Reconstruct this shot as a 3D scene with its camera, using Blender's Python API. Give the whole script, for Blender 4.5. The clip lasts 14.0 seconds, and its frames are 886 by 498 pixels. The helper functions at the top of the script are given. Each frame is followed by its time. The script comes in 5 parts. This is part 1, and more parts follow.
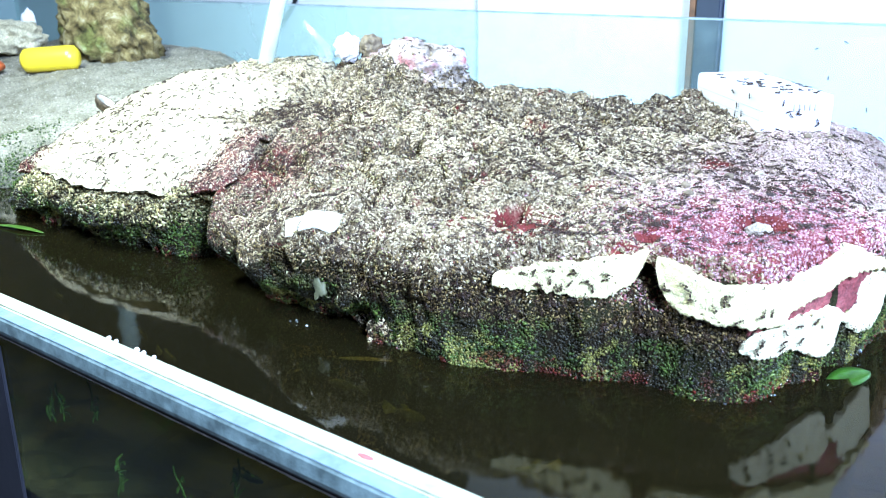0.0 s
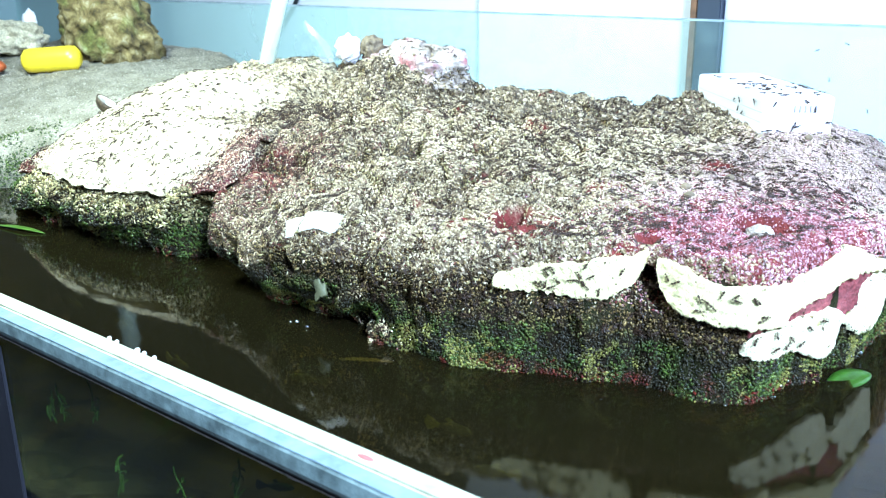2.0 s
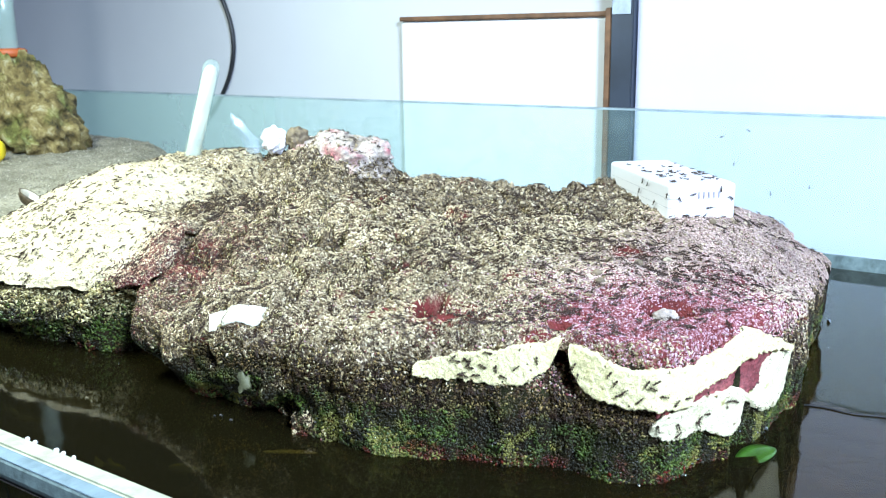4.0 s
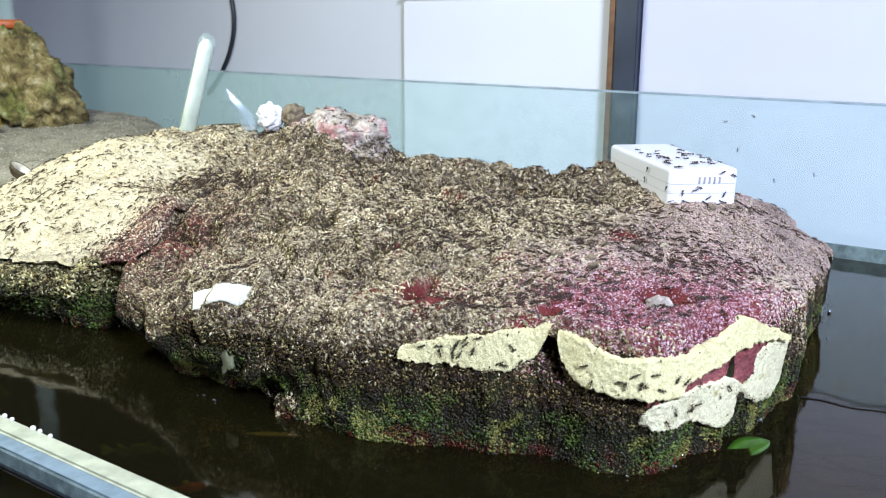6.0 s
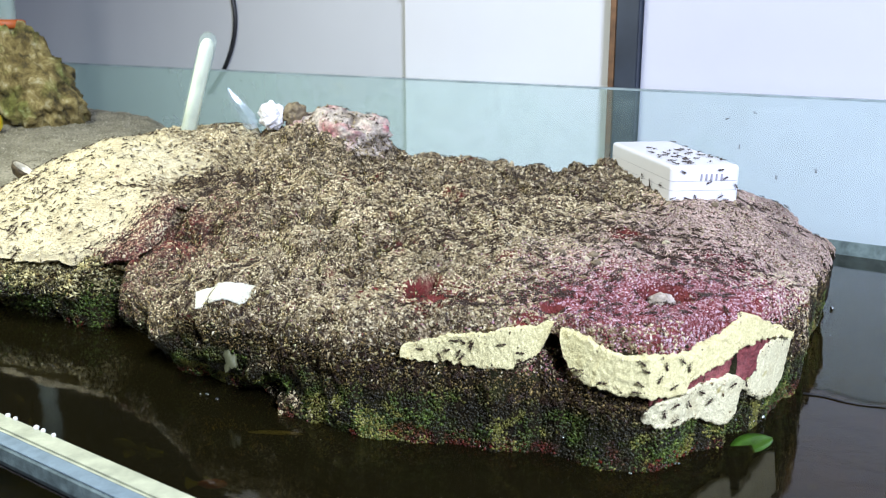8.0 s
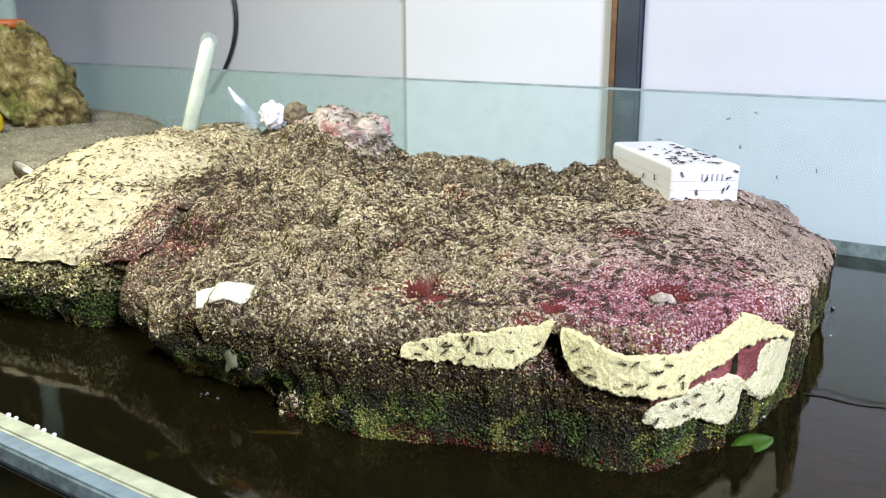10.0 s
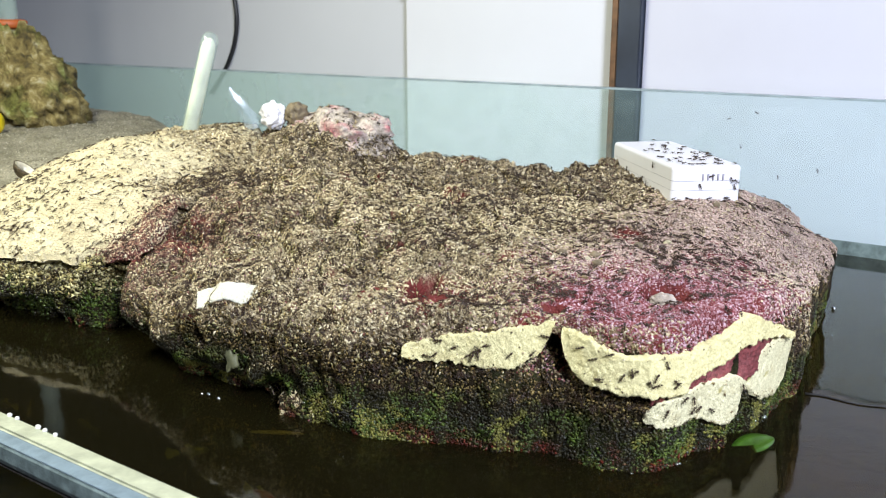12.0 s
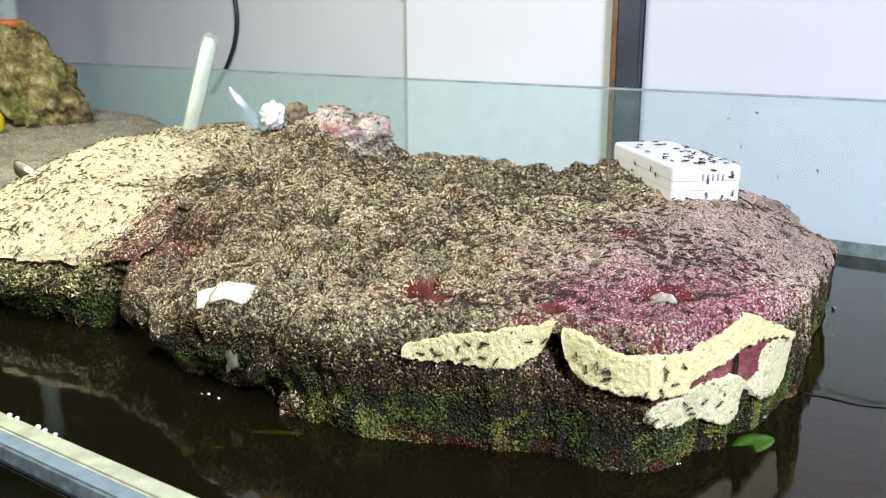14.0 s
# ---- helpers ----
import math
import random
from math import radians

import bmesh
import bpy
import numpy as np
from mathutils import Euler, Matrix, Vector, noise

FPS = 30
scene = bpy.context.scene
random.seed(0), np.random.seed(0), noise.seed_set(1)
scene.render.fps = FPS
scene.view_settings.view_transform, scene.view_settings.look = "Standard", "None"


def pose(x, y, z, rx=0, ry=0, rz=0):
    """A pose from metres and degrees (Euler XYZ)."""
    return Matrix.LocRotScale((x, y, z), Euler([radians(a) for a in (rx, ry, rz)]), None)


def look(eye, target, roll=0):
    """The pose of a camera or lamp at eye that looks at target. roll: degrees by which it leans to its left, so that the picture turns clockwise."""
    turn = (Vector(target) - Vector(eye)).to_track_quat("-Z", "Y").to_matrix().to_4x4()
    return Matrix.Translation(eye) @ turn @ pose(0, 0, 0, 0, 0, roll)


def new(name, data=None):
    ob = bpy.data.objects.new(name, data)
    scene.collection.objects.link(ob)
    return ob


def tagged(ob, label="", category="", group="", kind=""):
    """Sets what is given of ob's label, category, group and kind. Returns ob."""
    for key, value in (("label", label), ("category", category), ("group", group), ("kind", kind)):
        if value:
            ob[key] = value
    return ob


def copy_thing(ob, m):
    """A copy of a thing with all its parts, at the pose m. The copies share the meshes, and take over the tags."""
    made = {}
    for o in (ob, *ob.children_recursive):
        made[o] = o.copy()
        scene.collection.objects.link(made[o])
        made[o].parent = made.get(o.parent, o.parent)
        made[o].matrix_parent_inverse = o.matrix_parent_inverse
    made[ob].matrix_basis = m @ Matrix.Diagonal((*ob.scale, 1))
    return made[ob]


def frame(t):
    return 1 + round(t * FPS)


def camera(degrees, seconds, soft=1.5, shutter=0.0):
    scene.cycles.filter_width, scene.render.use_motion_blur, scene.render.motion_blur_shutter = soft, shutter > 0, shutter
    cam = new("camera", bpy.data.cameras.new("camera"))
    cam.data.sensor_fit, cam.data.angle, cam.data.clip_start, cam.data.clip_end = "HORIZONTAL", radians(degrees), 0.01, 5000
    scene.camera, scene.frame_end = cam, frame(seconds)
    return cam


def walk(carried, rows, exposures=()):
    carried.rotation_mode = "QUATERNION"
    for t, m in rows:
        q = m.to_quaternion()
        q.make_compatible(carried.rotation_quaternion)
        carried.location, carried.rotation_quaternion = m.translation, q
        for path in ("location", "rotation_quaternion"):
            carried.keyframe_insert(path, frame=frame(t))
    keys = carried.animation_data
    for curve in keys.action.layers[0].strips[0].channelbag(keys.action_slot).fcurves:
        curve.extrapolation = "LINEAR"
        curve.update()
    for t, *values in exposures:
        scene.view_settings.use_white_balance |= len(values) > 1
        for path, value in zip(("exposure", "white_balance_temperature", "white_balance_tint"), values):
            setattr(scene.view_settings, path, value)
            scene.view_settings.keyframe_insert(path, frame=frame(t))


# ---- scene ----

# ---- camera ----
cam = camera(52.0, 14.0, soft=0.9, shutter=0.15)
cam.data.dof.use_dof, cam.data.dof.focus_distance, cam.data.dof.aperture_fstop = True, 0.60, 17.0
ROWS = [
    # t, x, y, z, pitch, roll, yaw
    (0.0, -0.0145, -0.01, 0.2059, 71.993, 0.674, 38.25),
    (0.5, -0.0145, -0.01, 0.2059, 72.046, 0.588, 38.305),
    (1.0, -0.0145, -0.01, 0.2059, 72.046, 0.587, 38.31),
    (1.5, -0.0145, -0.01, 0.2059, 72.05, 0.597, 38.319),
    (2.0, -0.0145, -0.01, 0.2059, 72.054, 0.598, 38.312),
    (2.5, -0.0145, -0.01, 0.2059, 72.046, 0.593, 38.313),
    (3.0, -0.0145, -0.01, 0.2059, 72.122, 0.645, 38.455),
    (3.1, -0.0145, -0.01, 0.2059, 72.184, 0.79, 38.688),
    (3.2, -0.0125, -0.012, 0.2065, 72.64, 1.54, 38.61),
    (3.3, -0.0115, -0.014, 0.2085, 72.9, 1.43, 38.09),
    (3.4, -0.0095, -0.016, 0.2115, 73.68, 1.36, 36.81),
    (3.5, -0.0071, -0.0173, 0.2143, 74.57, 1.08, 36.31),
    (3.6, -0.004, -0.0178, 0.216, 75.53, 1.16, 35.18),
    (3.7, -0.002, -0.0185, 0.217, 76.27, 1.01, 34.91),
    (4.0, 0.0, -0.015, 0.2165, 76.9, 0.75, 34.05),
    (4.5, 0.0, -0.008, 0.215, 76.55, 0.4, 34.15),
    (5.2, 0.0, -0.0015, 0.213, 76.1, -0.1, 34.5),
    (5.8, 0.0, 0.0, 0.2125, 75.907, -0.32, 34.637),
    (6.0, 0.0, 0.0, 0.2125, 75.83, -0.223, 34.625),
    (6.5, 0.0, 0.0, 0.2125, 75.762, -0.052, 34.651),
    (7.0, 0.0, 0.0, 0.2125, 75.748, -0.011, 34.662),
    (7.5, 0.0, 0.0, 0.2125, 75.735, 0.008, 34.683),
    (8.0, 0.0, 0.0, 0.2125, 75.707, 0.016, 34.693),
    (10.5, 0.0, 0.0, 0.2125, 75.7, 0.012, 34.757),
    (11.0, 0.0, 0.0, 0.2125, 75.699, 0.033, 34.776),
    (11.5, 0.0, 0.0, 0.2125, 75.695, 0.035, 34.783),
    (12.0, 0.0, 0.0, 0.2125, 75.7, 0.025, 34.785),
    (12.5, 0.0, 0.0, 0.2125, 75.703, 0.028, 34.792),
    (13.0, 0.0, 0.0, 0.2125, 75.704, 0.02, 34.793),
    (13.5, 0.0, 0.0, 0.2125, 75.696, 0.022, 34.793),
    (14.0, 0.0, 0.0, 0.2125, 75.7, 0.021, 34.793),
]
walk(cam, [(t, pose(*p)) for t, *p in ROWS],
     exposures=[(0.0, 1.0, 4720, 13), (1.0, 1.0, 4740, 11), (2.0, 1.0, 4820, 6), (3.2, 1.0, 4950, 4), (3.7, 0.75, 5100, 7), (5.8, 0.03, 5480, 18), (8.2, 0.0, 5720, 17), (10.3, 0.0, 6100, 16), (14.0, 0.0, 6100, 16)])

# ---- light ----
world = bpy.data.worlds.new("world")
scene.world = world
world.use_nodes = True
world.node_tree.nodes["Background"].inputs["Color"].default_value = (0.75, 0.8, 1.0, 1)
world.node_tree.nodes["Background"].inputs["Strength"].default_value = 0.25


def area_lamp(name, eye, target, size_x, size_y, watts, colour):
    data = bpy.data.lights.new(name, "AREA")
    data.shape, data.size, data.size_y, data.energy, data.color = "RECTANGLE", size_x, size_y, watts, colour
    ob = new(name, data)
    ob.matrix_world = look(eye, target)
    return ob


# unseen lamps: the LED bar over the tank, and a cooler one to its right
area_lamp("tank_lamp", (-0.78, 0.24, 0.52), (-0.48, 0.45, 0.0), 0.34, 0.08, 5.8, (0.98, 1.0, 0.74))
area_lamp("room_lamp", (0.54, -0.12, 0.72), (-0.28, 0.50, 0.05), 0.26, 0.20, 27.0, (0.84, 0.91, 1.0))


# ---- materials ----
class Nodes:
    """A small builder for node materials; colours and heights follow object space in metres."""

    def __init__(self, name, rough=0.6, metal=0.0, spec=0.5):
        self.mat = bpy.data.materials.new(name)
        self.mat.use_nodes = True
        self.tree = self.mat.node_tree
        self.bsdf = self.tree.nodes["Principled BSDF"]
        self.bsdf.inputs["Roughness"].default_value = rough
        self.bsdf.inputs["Metallic"].default_value = metal
        self.bsdf.inputs["Specular IOR Level"].default_value = spec
        self.coord = self.tree.nodes.new("ShaderNodeTexCoord").outputs["Object"]

    def node(self, kind, **values):
        n = self.tree.nodes.new(kind)
        for key, value in values.items():
            n.inputs[key].default_value = value
        return n

    def link(self, a, b):
        self.tree.links.new(a, b)

    def noise(self, scale, detail=3.0, rough=0.55, distortion=0.0):
        n = self.node("ShaderNodeTexNoise", Scale=scale, Detail=detail, Roughness=rough, Distortion=distortion)
        self.link(self.coord, n.inputs["Vector"])
        return n.outputs["Fac"]

    def voronoi(self, scale):
        n = self.node("ShaderNodeTexVoronoi", Scale=scale)
        self.link(self.coord, n.inputs["Vector"])
        return n.outputs["Distance"]

    def ramp(self, fac, stops):
        n = self.tree.nodes.new("ShaderNodeValToRGB")
        e = n.color_ramp.elements
        while len(e) < len(stops):
            e.new(0.5)
        for el, (at, c) in zip(e, stops):
            el.position = at
            el.color = (*c, 1) if len(c) == 3 else c
        self.link(fac, n.inputs["Fac"])
        return n.outputs["Color"]

    def mix(self, fac, a, b, blend="MIX"):
        n = self.tree.nodes.new("ShaderNodeMix")
        n.data_type, n.blend_type = "RGBA", blend
        for key, v in ((0, fac), (6, a), (7, b)):
            if isinstance(v, (int, float)):
                n.inputs[key].default_value = v
            elif isinstance(v, tuple):
                n.inputs[key].default_value = (*v, 1)
            else:
                self.link(v, n.inputs[key])
        return n.outputs[2]

    def colour(self, out):
        if isinstance(out, tuple):
            self.bsdf.inputs["Base Color"].default_value = (*out, 1)
        else:
            self.link(out, self.bsdf.inputs["Base Color"])
        return self

    def rough(self, out):
        self.link(out, self.bsdf.inputs["Roughness"])
        return self

    def bump(self, height, distance=0.001, strength=0.6):
        n = self.node("ShaderNodeBump", Strength=strength, Distance=distance)
        self.link(height, n.inputs["Height"])
        self.link(n.outputs["Normal"], self.bsdf.inputs["Normal"])
        return self

    def island(self):
        return self.tree.nodes.new("ShaderNodeNewGeometry").outputs["Random Per Island"]

    def each(self):
        return self.tree.nodes.new("ShaderNodeObjectInfo").outputs["Random"]

    def gloss_edge(self, base, normal=None):
        """How much a smooth surface mirrors: base seen straight on, more at a slant."""
        lw = self.tree.nodes.new("ShaderNodeLayerWeight")
        lw.inputs["Blend"].default_value = 0.5
        if normal:
            self.link(normal, lw.inputs["Normal"])
        power = self.tree.nodes.new("ShaderNodeMath")
        power.operation = "POWER"
        power.inputs[1].default_value = 5.0
        self.link(lw.outputs["Facing"], power.inputs[0])
        out = self.tree.nodes.new("ShaderNodeMath")
        out.operation = "MULTIPLY_ADD"
        out.inputs[1].default_value, out.inputs[2].default_value = 1 - base, base
        self.link(power.outputs[0], out.inputs[0])
        return out.outputs[0]

    def height(self):
        n = self.tree.nodes.new("ShaderNodeSeparateXYZ")
        self.link(self.coord, n.inputs[0])
        return n.outputs["Z"]


def plain(name, c, rough=0.5, scale=60.0, vary=0.12, bump=0.0003, metal=0.0, spec=0.5):
    """A plain surface with light mottling and fine relief."""
    m = Nodes(name, rough, metal, spec)
    dark = tuple(v * (1 - vary) for v in c)
    lite = tuple(min(1, v * (1 + vary)) for v in c)
    m.colour(m.ramp(m.noise(scale, 4), [(0.3, dark), (0.7, lite)]))
    m.bump(m.noise(scale * 6, 3), bump)
    return m.mat


def granular(m, size, stops):
    """A packed bed of tiny grains, each with its own tone."""
    n = m.node("ShaderNodeTexVoronoi", Scale=size)
    m.link(m.coord, n.inputs["Vector"])
    s = m.tree.nodes.new("ShaderNodeSeparateColor")
    m.link(n.outputs["Color"], s.inputs[0])
    return m.ramp(s.outputs[0], stops), n.outputs["Distance"]


def rock_material(name, tones, grain=420.0, rough=0.75, spec=0.5):
    m = Nodes(name, rough, 0.0, spec)
    big = m.ramp(m.noise(38, 5, 0.6), [(0.3, tones[0]), (0.5, tones[1]), (0.72, tones[2])])
    fine = m.ramp(m.noise(grain, 3), [(0.3, (0.55, 0.55, 0.55)), (0.7, (1.25, 1.25, 1.25))])
    m.colour(m.mix(1.0, big, fine, "MULTIPLY"))
    m.bump(m.noise(260, 6, 0.65), 0.0035, 0.8)
    return m.mat


def grain_material(name, stops, rough=0.5, patch=30.0):
    """Loose grains: each its own tone, drifting in larger patches."""
    m = Nodes(name, rough)
    own = m.ramp(m.island(), stops)
    drift = m.ramp(m.noise(patch, 3), [(0.3, (0.62, 0.6, 0.58)), (0.7, (1.1, 1.08, 1.05))])
    m.colour(m.mix(1.0, own, drift, "MULTIPLY"))
    return m.mat


def crown_material():
    """Brown crust rock with worn dark red paint showing in places."""
    m = Nodes("crown_rock_stone", 0.75, 0.0, 0.2)
    # the darkest cells stand in for shadowed grains in the gaps
    bed, cells = granular(m, 780, [(0.0, (0.04, 0.027, 0.015)), (0.4, (0.13, 0.095, 0.053)), (0.75, (0.28, 0.22, 0.13)), (1.0, (0.46, 0.39, 0.25))])
    brown = m.mix(1.0, bed, m.ramp(m.noise(38, 5, 0.6), [(0.3, (0.45, 0.42, 0.40)), (0.72, (1.2, 1.2, 1.2))]), "MULTIPLY")
    red = m.ramp(m.noise(60, 5, 0.6), [(0.3, (0.06, 0.010, 0.008)), (0.6, (0.15, 0.027, 0.021)), (0.8, (0.26, 0.075, 0.066))])
    mask = m.ramp(m.noise(26, 3, 0.5), [(0.62, (0, 0, 0)), (0.68, (1, 1, 1))])
    for place, reach in (((-.150, .428, .07), 0.062), ((-.262, .376, .07), 0.026), ((-.500, .395, .06), 0.034), ((-.14, .52, .06), 0.05), ((-.188, .398, .068), 0.030), ((-.22, .52, .075), 0.02), ((-.2845, .391, .058), 0.024), ((-.316, .378, .07), 0.012), ((-.30, .366, .065), 0.016)):
        d = m.tree.nodes.new("ShaderNodeVectorMath")
        d.operation = "DISTANCE"
        m.link(m.coord, d.inputs[0])
        d.inputs[1].default_value = place
        w = m.mix(0.012, d.outputs["Value"], m.noise(70, 4), "LINEAR_LIGHT")
        mask = m.mix(1.0, mask, m.ramp(w, [(reach * 0.75, (1, 1, 1)), (reach, (0, 0, 0))]), "LIGHTEN")
    m.colour(m.mix(mask, brown, red))
    m.bump(cells, 0.0008, 0.9)
    return m.mat


def mound_material():
    """Cream crust, with dark red paint showing at the cracked edges."""
    m = Nodes("mound_stone", 0.75)
    cream = m.ramp(m.noise(38, 5, 0.6), [(0.3, (0.40, 0.33, 0.19)), (0.5, (0.58, 0.51, 0.32)), (0.72, (0.68, 0.61, 0.42))])
    mask = m.ramp(m.noise(24, 3, 0.5), [(0.70, (0, 0, 0)), (0.74, (1, 1, 1))])
    for place, reach in (((-.512, .368, .05), 0.022), ((-.528, .405, .06), 0.018), ((-.540, .435, .07), 0.014), ((-.770, .350, .04), 0.045)):
        d = m.tree.nodes.new("ShaderNodeVectorMath")
        d.operation = "DISTANCE"
        m.link(m.coord, d.inputs[0])
        d.inputs[1].default_value = place
        w = m.mix(0.012, d.outputs["Value"], m.noise(70, 4), "LINEAR_LIGHT")
        mask = m.mix(1.0, mask, m.ramp(w, [(reach * 0.75, (1, 1, 1)), (reach, (0, 0, 0))]), "LIGHTEN")
    m.colour(m.mix(mask, cream, (0.15, 0.03, 0.03)))
    m.bump(m.noise(260, 6, 0.65), 0.003, 0.8)
    return m.mat


CROWN_ROCK = crown_material()
MOUND_ROCK = mound_material()
RED_ROCK = rock_material("painted_red_rock", ((0.10, 0.022, 0.02), (0.19, 0.035, 0.035), (0.30, 0.09, 0.09)))
CREAM_ROCK = rock_material("cream_rock", ((0.42, 0.36, 0.22), (0.58, 0.52, 0.34), (0.68, 0.62, 0.44)))
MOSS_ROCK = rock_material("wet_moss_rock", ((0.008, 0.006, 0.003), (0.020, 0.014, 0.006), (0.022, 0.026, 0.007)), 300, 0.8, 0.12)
PINK_ROCK = rock_material("pink_coral_rock", ((0.22, 0.17, 0.11), (0.58, 0.50, 0.42), (0.50, 0.15, 0.17)), 300)
m = Nodes("tan_rock", 0.7)
tone = m.ramp(m.noise(60, 6, 0.7, 0.4), [(0.34, (0.022, 0.018, 0.006)), (0.46, (0.16, 0.115, 0.030)), (0.56, (0.31, 0.245, 0.085)), (0.70, (0.60, 0.54, 0.34))])
m.colour(m.mix(m.ramp(m.noise(24, 3), [(0.5, (0, 0, 0)), (0.62, (1, 1, 1))]), tone, m.mix(1.0, tone, (0.62, 0.80, 0.45), "MULTIPLY")))
m.bump(m.noise(150, 6, 0.7), 0.006, 0.9)
TAN_ROCK = m.mat
SAND = rock_material("grey_sand", ((0.17, 0.155, 0.095), (0.27, 0.245, 0.17), (0.38, 0.345, 0.25)), 600, 0.9)
PEBBLE = plain("brown_pebble_stone", (0.17, 0.13, 0.075), 0.7, 200, 0.4)
TAN_GRAIN = grain_material("tan_grains", [(0.0, (0.07, 0.045, 0.018)), (0.14, (0.21, 0.150, 0.066)), (0.45, (0.42, 0.340, 0.185)), (0.8, (0.62, 0.535, 0.325)), (1.0, (0.90, 0.82, 0.57))], 0.32)
CREAM_GRAIN = grain_material("cream_grains", [(0.0, (0.42, 0.35, 0.19)), (0.3, (0.60, 0.525, 0.33)), (1.0, (0.75, 0.68, 0.46))], 0.55)
SAND_GRAIN = grain_material("fine_sand", [(0.0, (0.14, 0.085, 0.07)), (0.25, (0.38, 0.265, 0.215)), (0.65, (0.55, 0.41, 0.34)), (1.0, (0.76, 0.62, 0.53))], 0.40)
GRIT = grain_material("grey_grit", [(0.0, (0.16, 0.14, 0.09)), (0.6, (0.36, 0.33, 0.25)), (1.0, (0.52, 0.49, 0.40))], 0.8)
# real pink grains; their palest lilac tones also paint in the light's sheen
PINK_GRAIN = grain_material("pink_grains", [(0.0, (0.15, 0.028, 0.032)), (0.32, (0.24, 0.062, 0.064)), (0.65, (0.37, 0.175, 0.185)), (1.0, (0.66, 0.49, 0.55))], 0.2)


def moss_material():
    """Wet moss crumbs in belts: ochre-brown beads above, green cushions, then dark weed with yellow and red patches."""
    m = Nodes("moss_clumps", 0.42, 0.0, 0.45)
    own = m.island()
    ochre = m.ramp(own, [(0.0, (0.018, 0.011, 0.004)), (0.45, (0.058, 0.037, 0.011)), (0.85, (0.18, 0.12, 0.034)), (1.0, (0.42, 0.31, 0.11))])
    dark = m.ramp(own, [(0.0, (0.010, 0.009, 0.004)), (0.8, (0.024, 0.021, 0.008)), (1.0, (0.06, 0.052, 0.020))])
    green = m.ramp(own, [(0.0, (0.030, 0.050, 0.004)), (0.6, (0.054, 0.086, 0.007)), (1.0, (0.11, 0.150, 0.018))])
    yellow = m.ramp(own, [(0.0, (0.10, 0.095, 0.012)), (0.7, (0.16, 0.150, 0.022)), (1.0, (0.24, 0.22, 0.05))])
    red = m.ramp(own, [(0.0, (0.025, 0.003, 0.001)), (0.6, (0.085, 0.009, 0.003)), (1.0, (0.17, 0.024, 0.010))])
    low = m.mix(0.020, m.height(), m.noise(60, 4), "LINEAR_LIGHT")
    tone = m.mix(m.ramp(m.noise(58, 3, 0.5), [(0.46, (0, 0, 0)), (0.60, (1, 1, 1))]), dark, green)
    patch = m.mix(1.0, m.ramp(m.noise(52, 3, 0.5, 0.6), [(0.55, (0, 0, 0)), (0.61, (1, 1, 1))]), m.ramp(low, [(0.016, (1, 1, 1)), (0.026, (0, 0, 0))]), "MULTIPLY")
    tone = m.mix(patch, tone, yellow)
    spot = m.mix(1.0, m.ramp(m.noise(64, 3, 0.5, 0.4), [(0.52, (0, 0, 0)), (0.57, (1, 1, 1))]), m.ramp(low, [(0.003, (1, 1, 1)), (0.011, (0, 0, 0))]), "MULTIPLY")
    tone = m.mix(spot, tone, red)
    m.colour(m.mix(m.ramp(low, [(0.024, (0, 0, 0)), (0.037, (1, 1, 1))]), tone, ochre))
    return m.mat


MOSS_GRAIN = moss_material()
HUMP_GRAIN = grain_material("hump_clump_stone", [(0.0, (0.05, 0.035, 0.018)), (0.4, (0.18, 0.135, 0.075)), (0.8, (0.42, 0.34, 0.20)), (1.0, (0.68, 0.60, 0.42))], 0.5, 40)
ALGA_GRAIN = grain_material("green_algae", [(0.0, (0.016, 0.026, 0.004)), (0.5, (0.055, 0.090, 0.010)), (1.0, (0.14, 0.19, 0.03))], 0.4, 70)
RED_GRAIN = grain_material("dark_red_grains", [(0.0, (0.035, 0.010, 0.006)), (0.5, (0.13, 0.040, 0.024)), (0.8, (0.27, 0.12, 0.075)), (1.0, (0.50, 0.36, 0.22))], 0.4, 60)
PALE_MOSS = grain_material("pale_moss_stuff", [(0.0, (0.05, 0.04, 0.012)), (0.3, (0.22, 0.19, 0.07)), (0.7, (0.46, 0.41, 0.18)), (1.0, (0.66, 0.60, 0.32))], 0.4, 60)
YELLOW_ALGA = grain_material("yellow_algae_stuff", [(0.0, (0.06, 0.06, 0.01)), (1.0, (0.26, 0.25, 0.05))], 0.4, 70)
# mirror metal for the small beads that imitate glints
GLINT_METAL = plain("glint_bead_mirror", (0.8, 0.82, 0.85), 0.04, 300, 0.1, 0.00001, 1.0, 1.0)
RED_ALGA = plain("red_algae", (0.085, 0.009, 0.003), 0.35, 200, 0.5)
ANT = plain("dark_brown_ant", (0.034, 0.018, 0.009), 0.5, 900, 0.4, 0.00005, 0.0, 0.3)


def foam_material(name, base, stain, deep):
    """Broken foam: fine open cells, stained in blots."""
    m = Nodes(name, 0.8)
    tone = m.mix(m.ramp(m.noise(110, 5), [(0.50, (0, 0, 0)), (0.72, (1, 1, 1))]), base, stain)
    cells = m.voronoi(950)
    tone = m.mix(1.0, tone, m.ramp(cells, [(0.15, (1.04, 1.04, 1.04)), (0.75, (0.80, 0.78, 0.72))]), "MULTIPLY")
    m.colour(m.mix(m.ramp(m.noise(70, 3, 0.5), [(0.68, (0, 0, 0)), (0.74, (1, 1, 1))]), tone, deep))
    m.bump(m.noise(900, 5, 0.7), 0.0012, 0.8)
    return m.mat


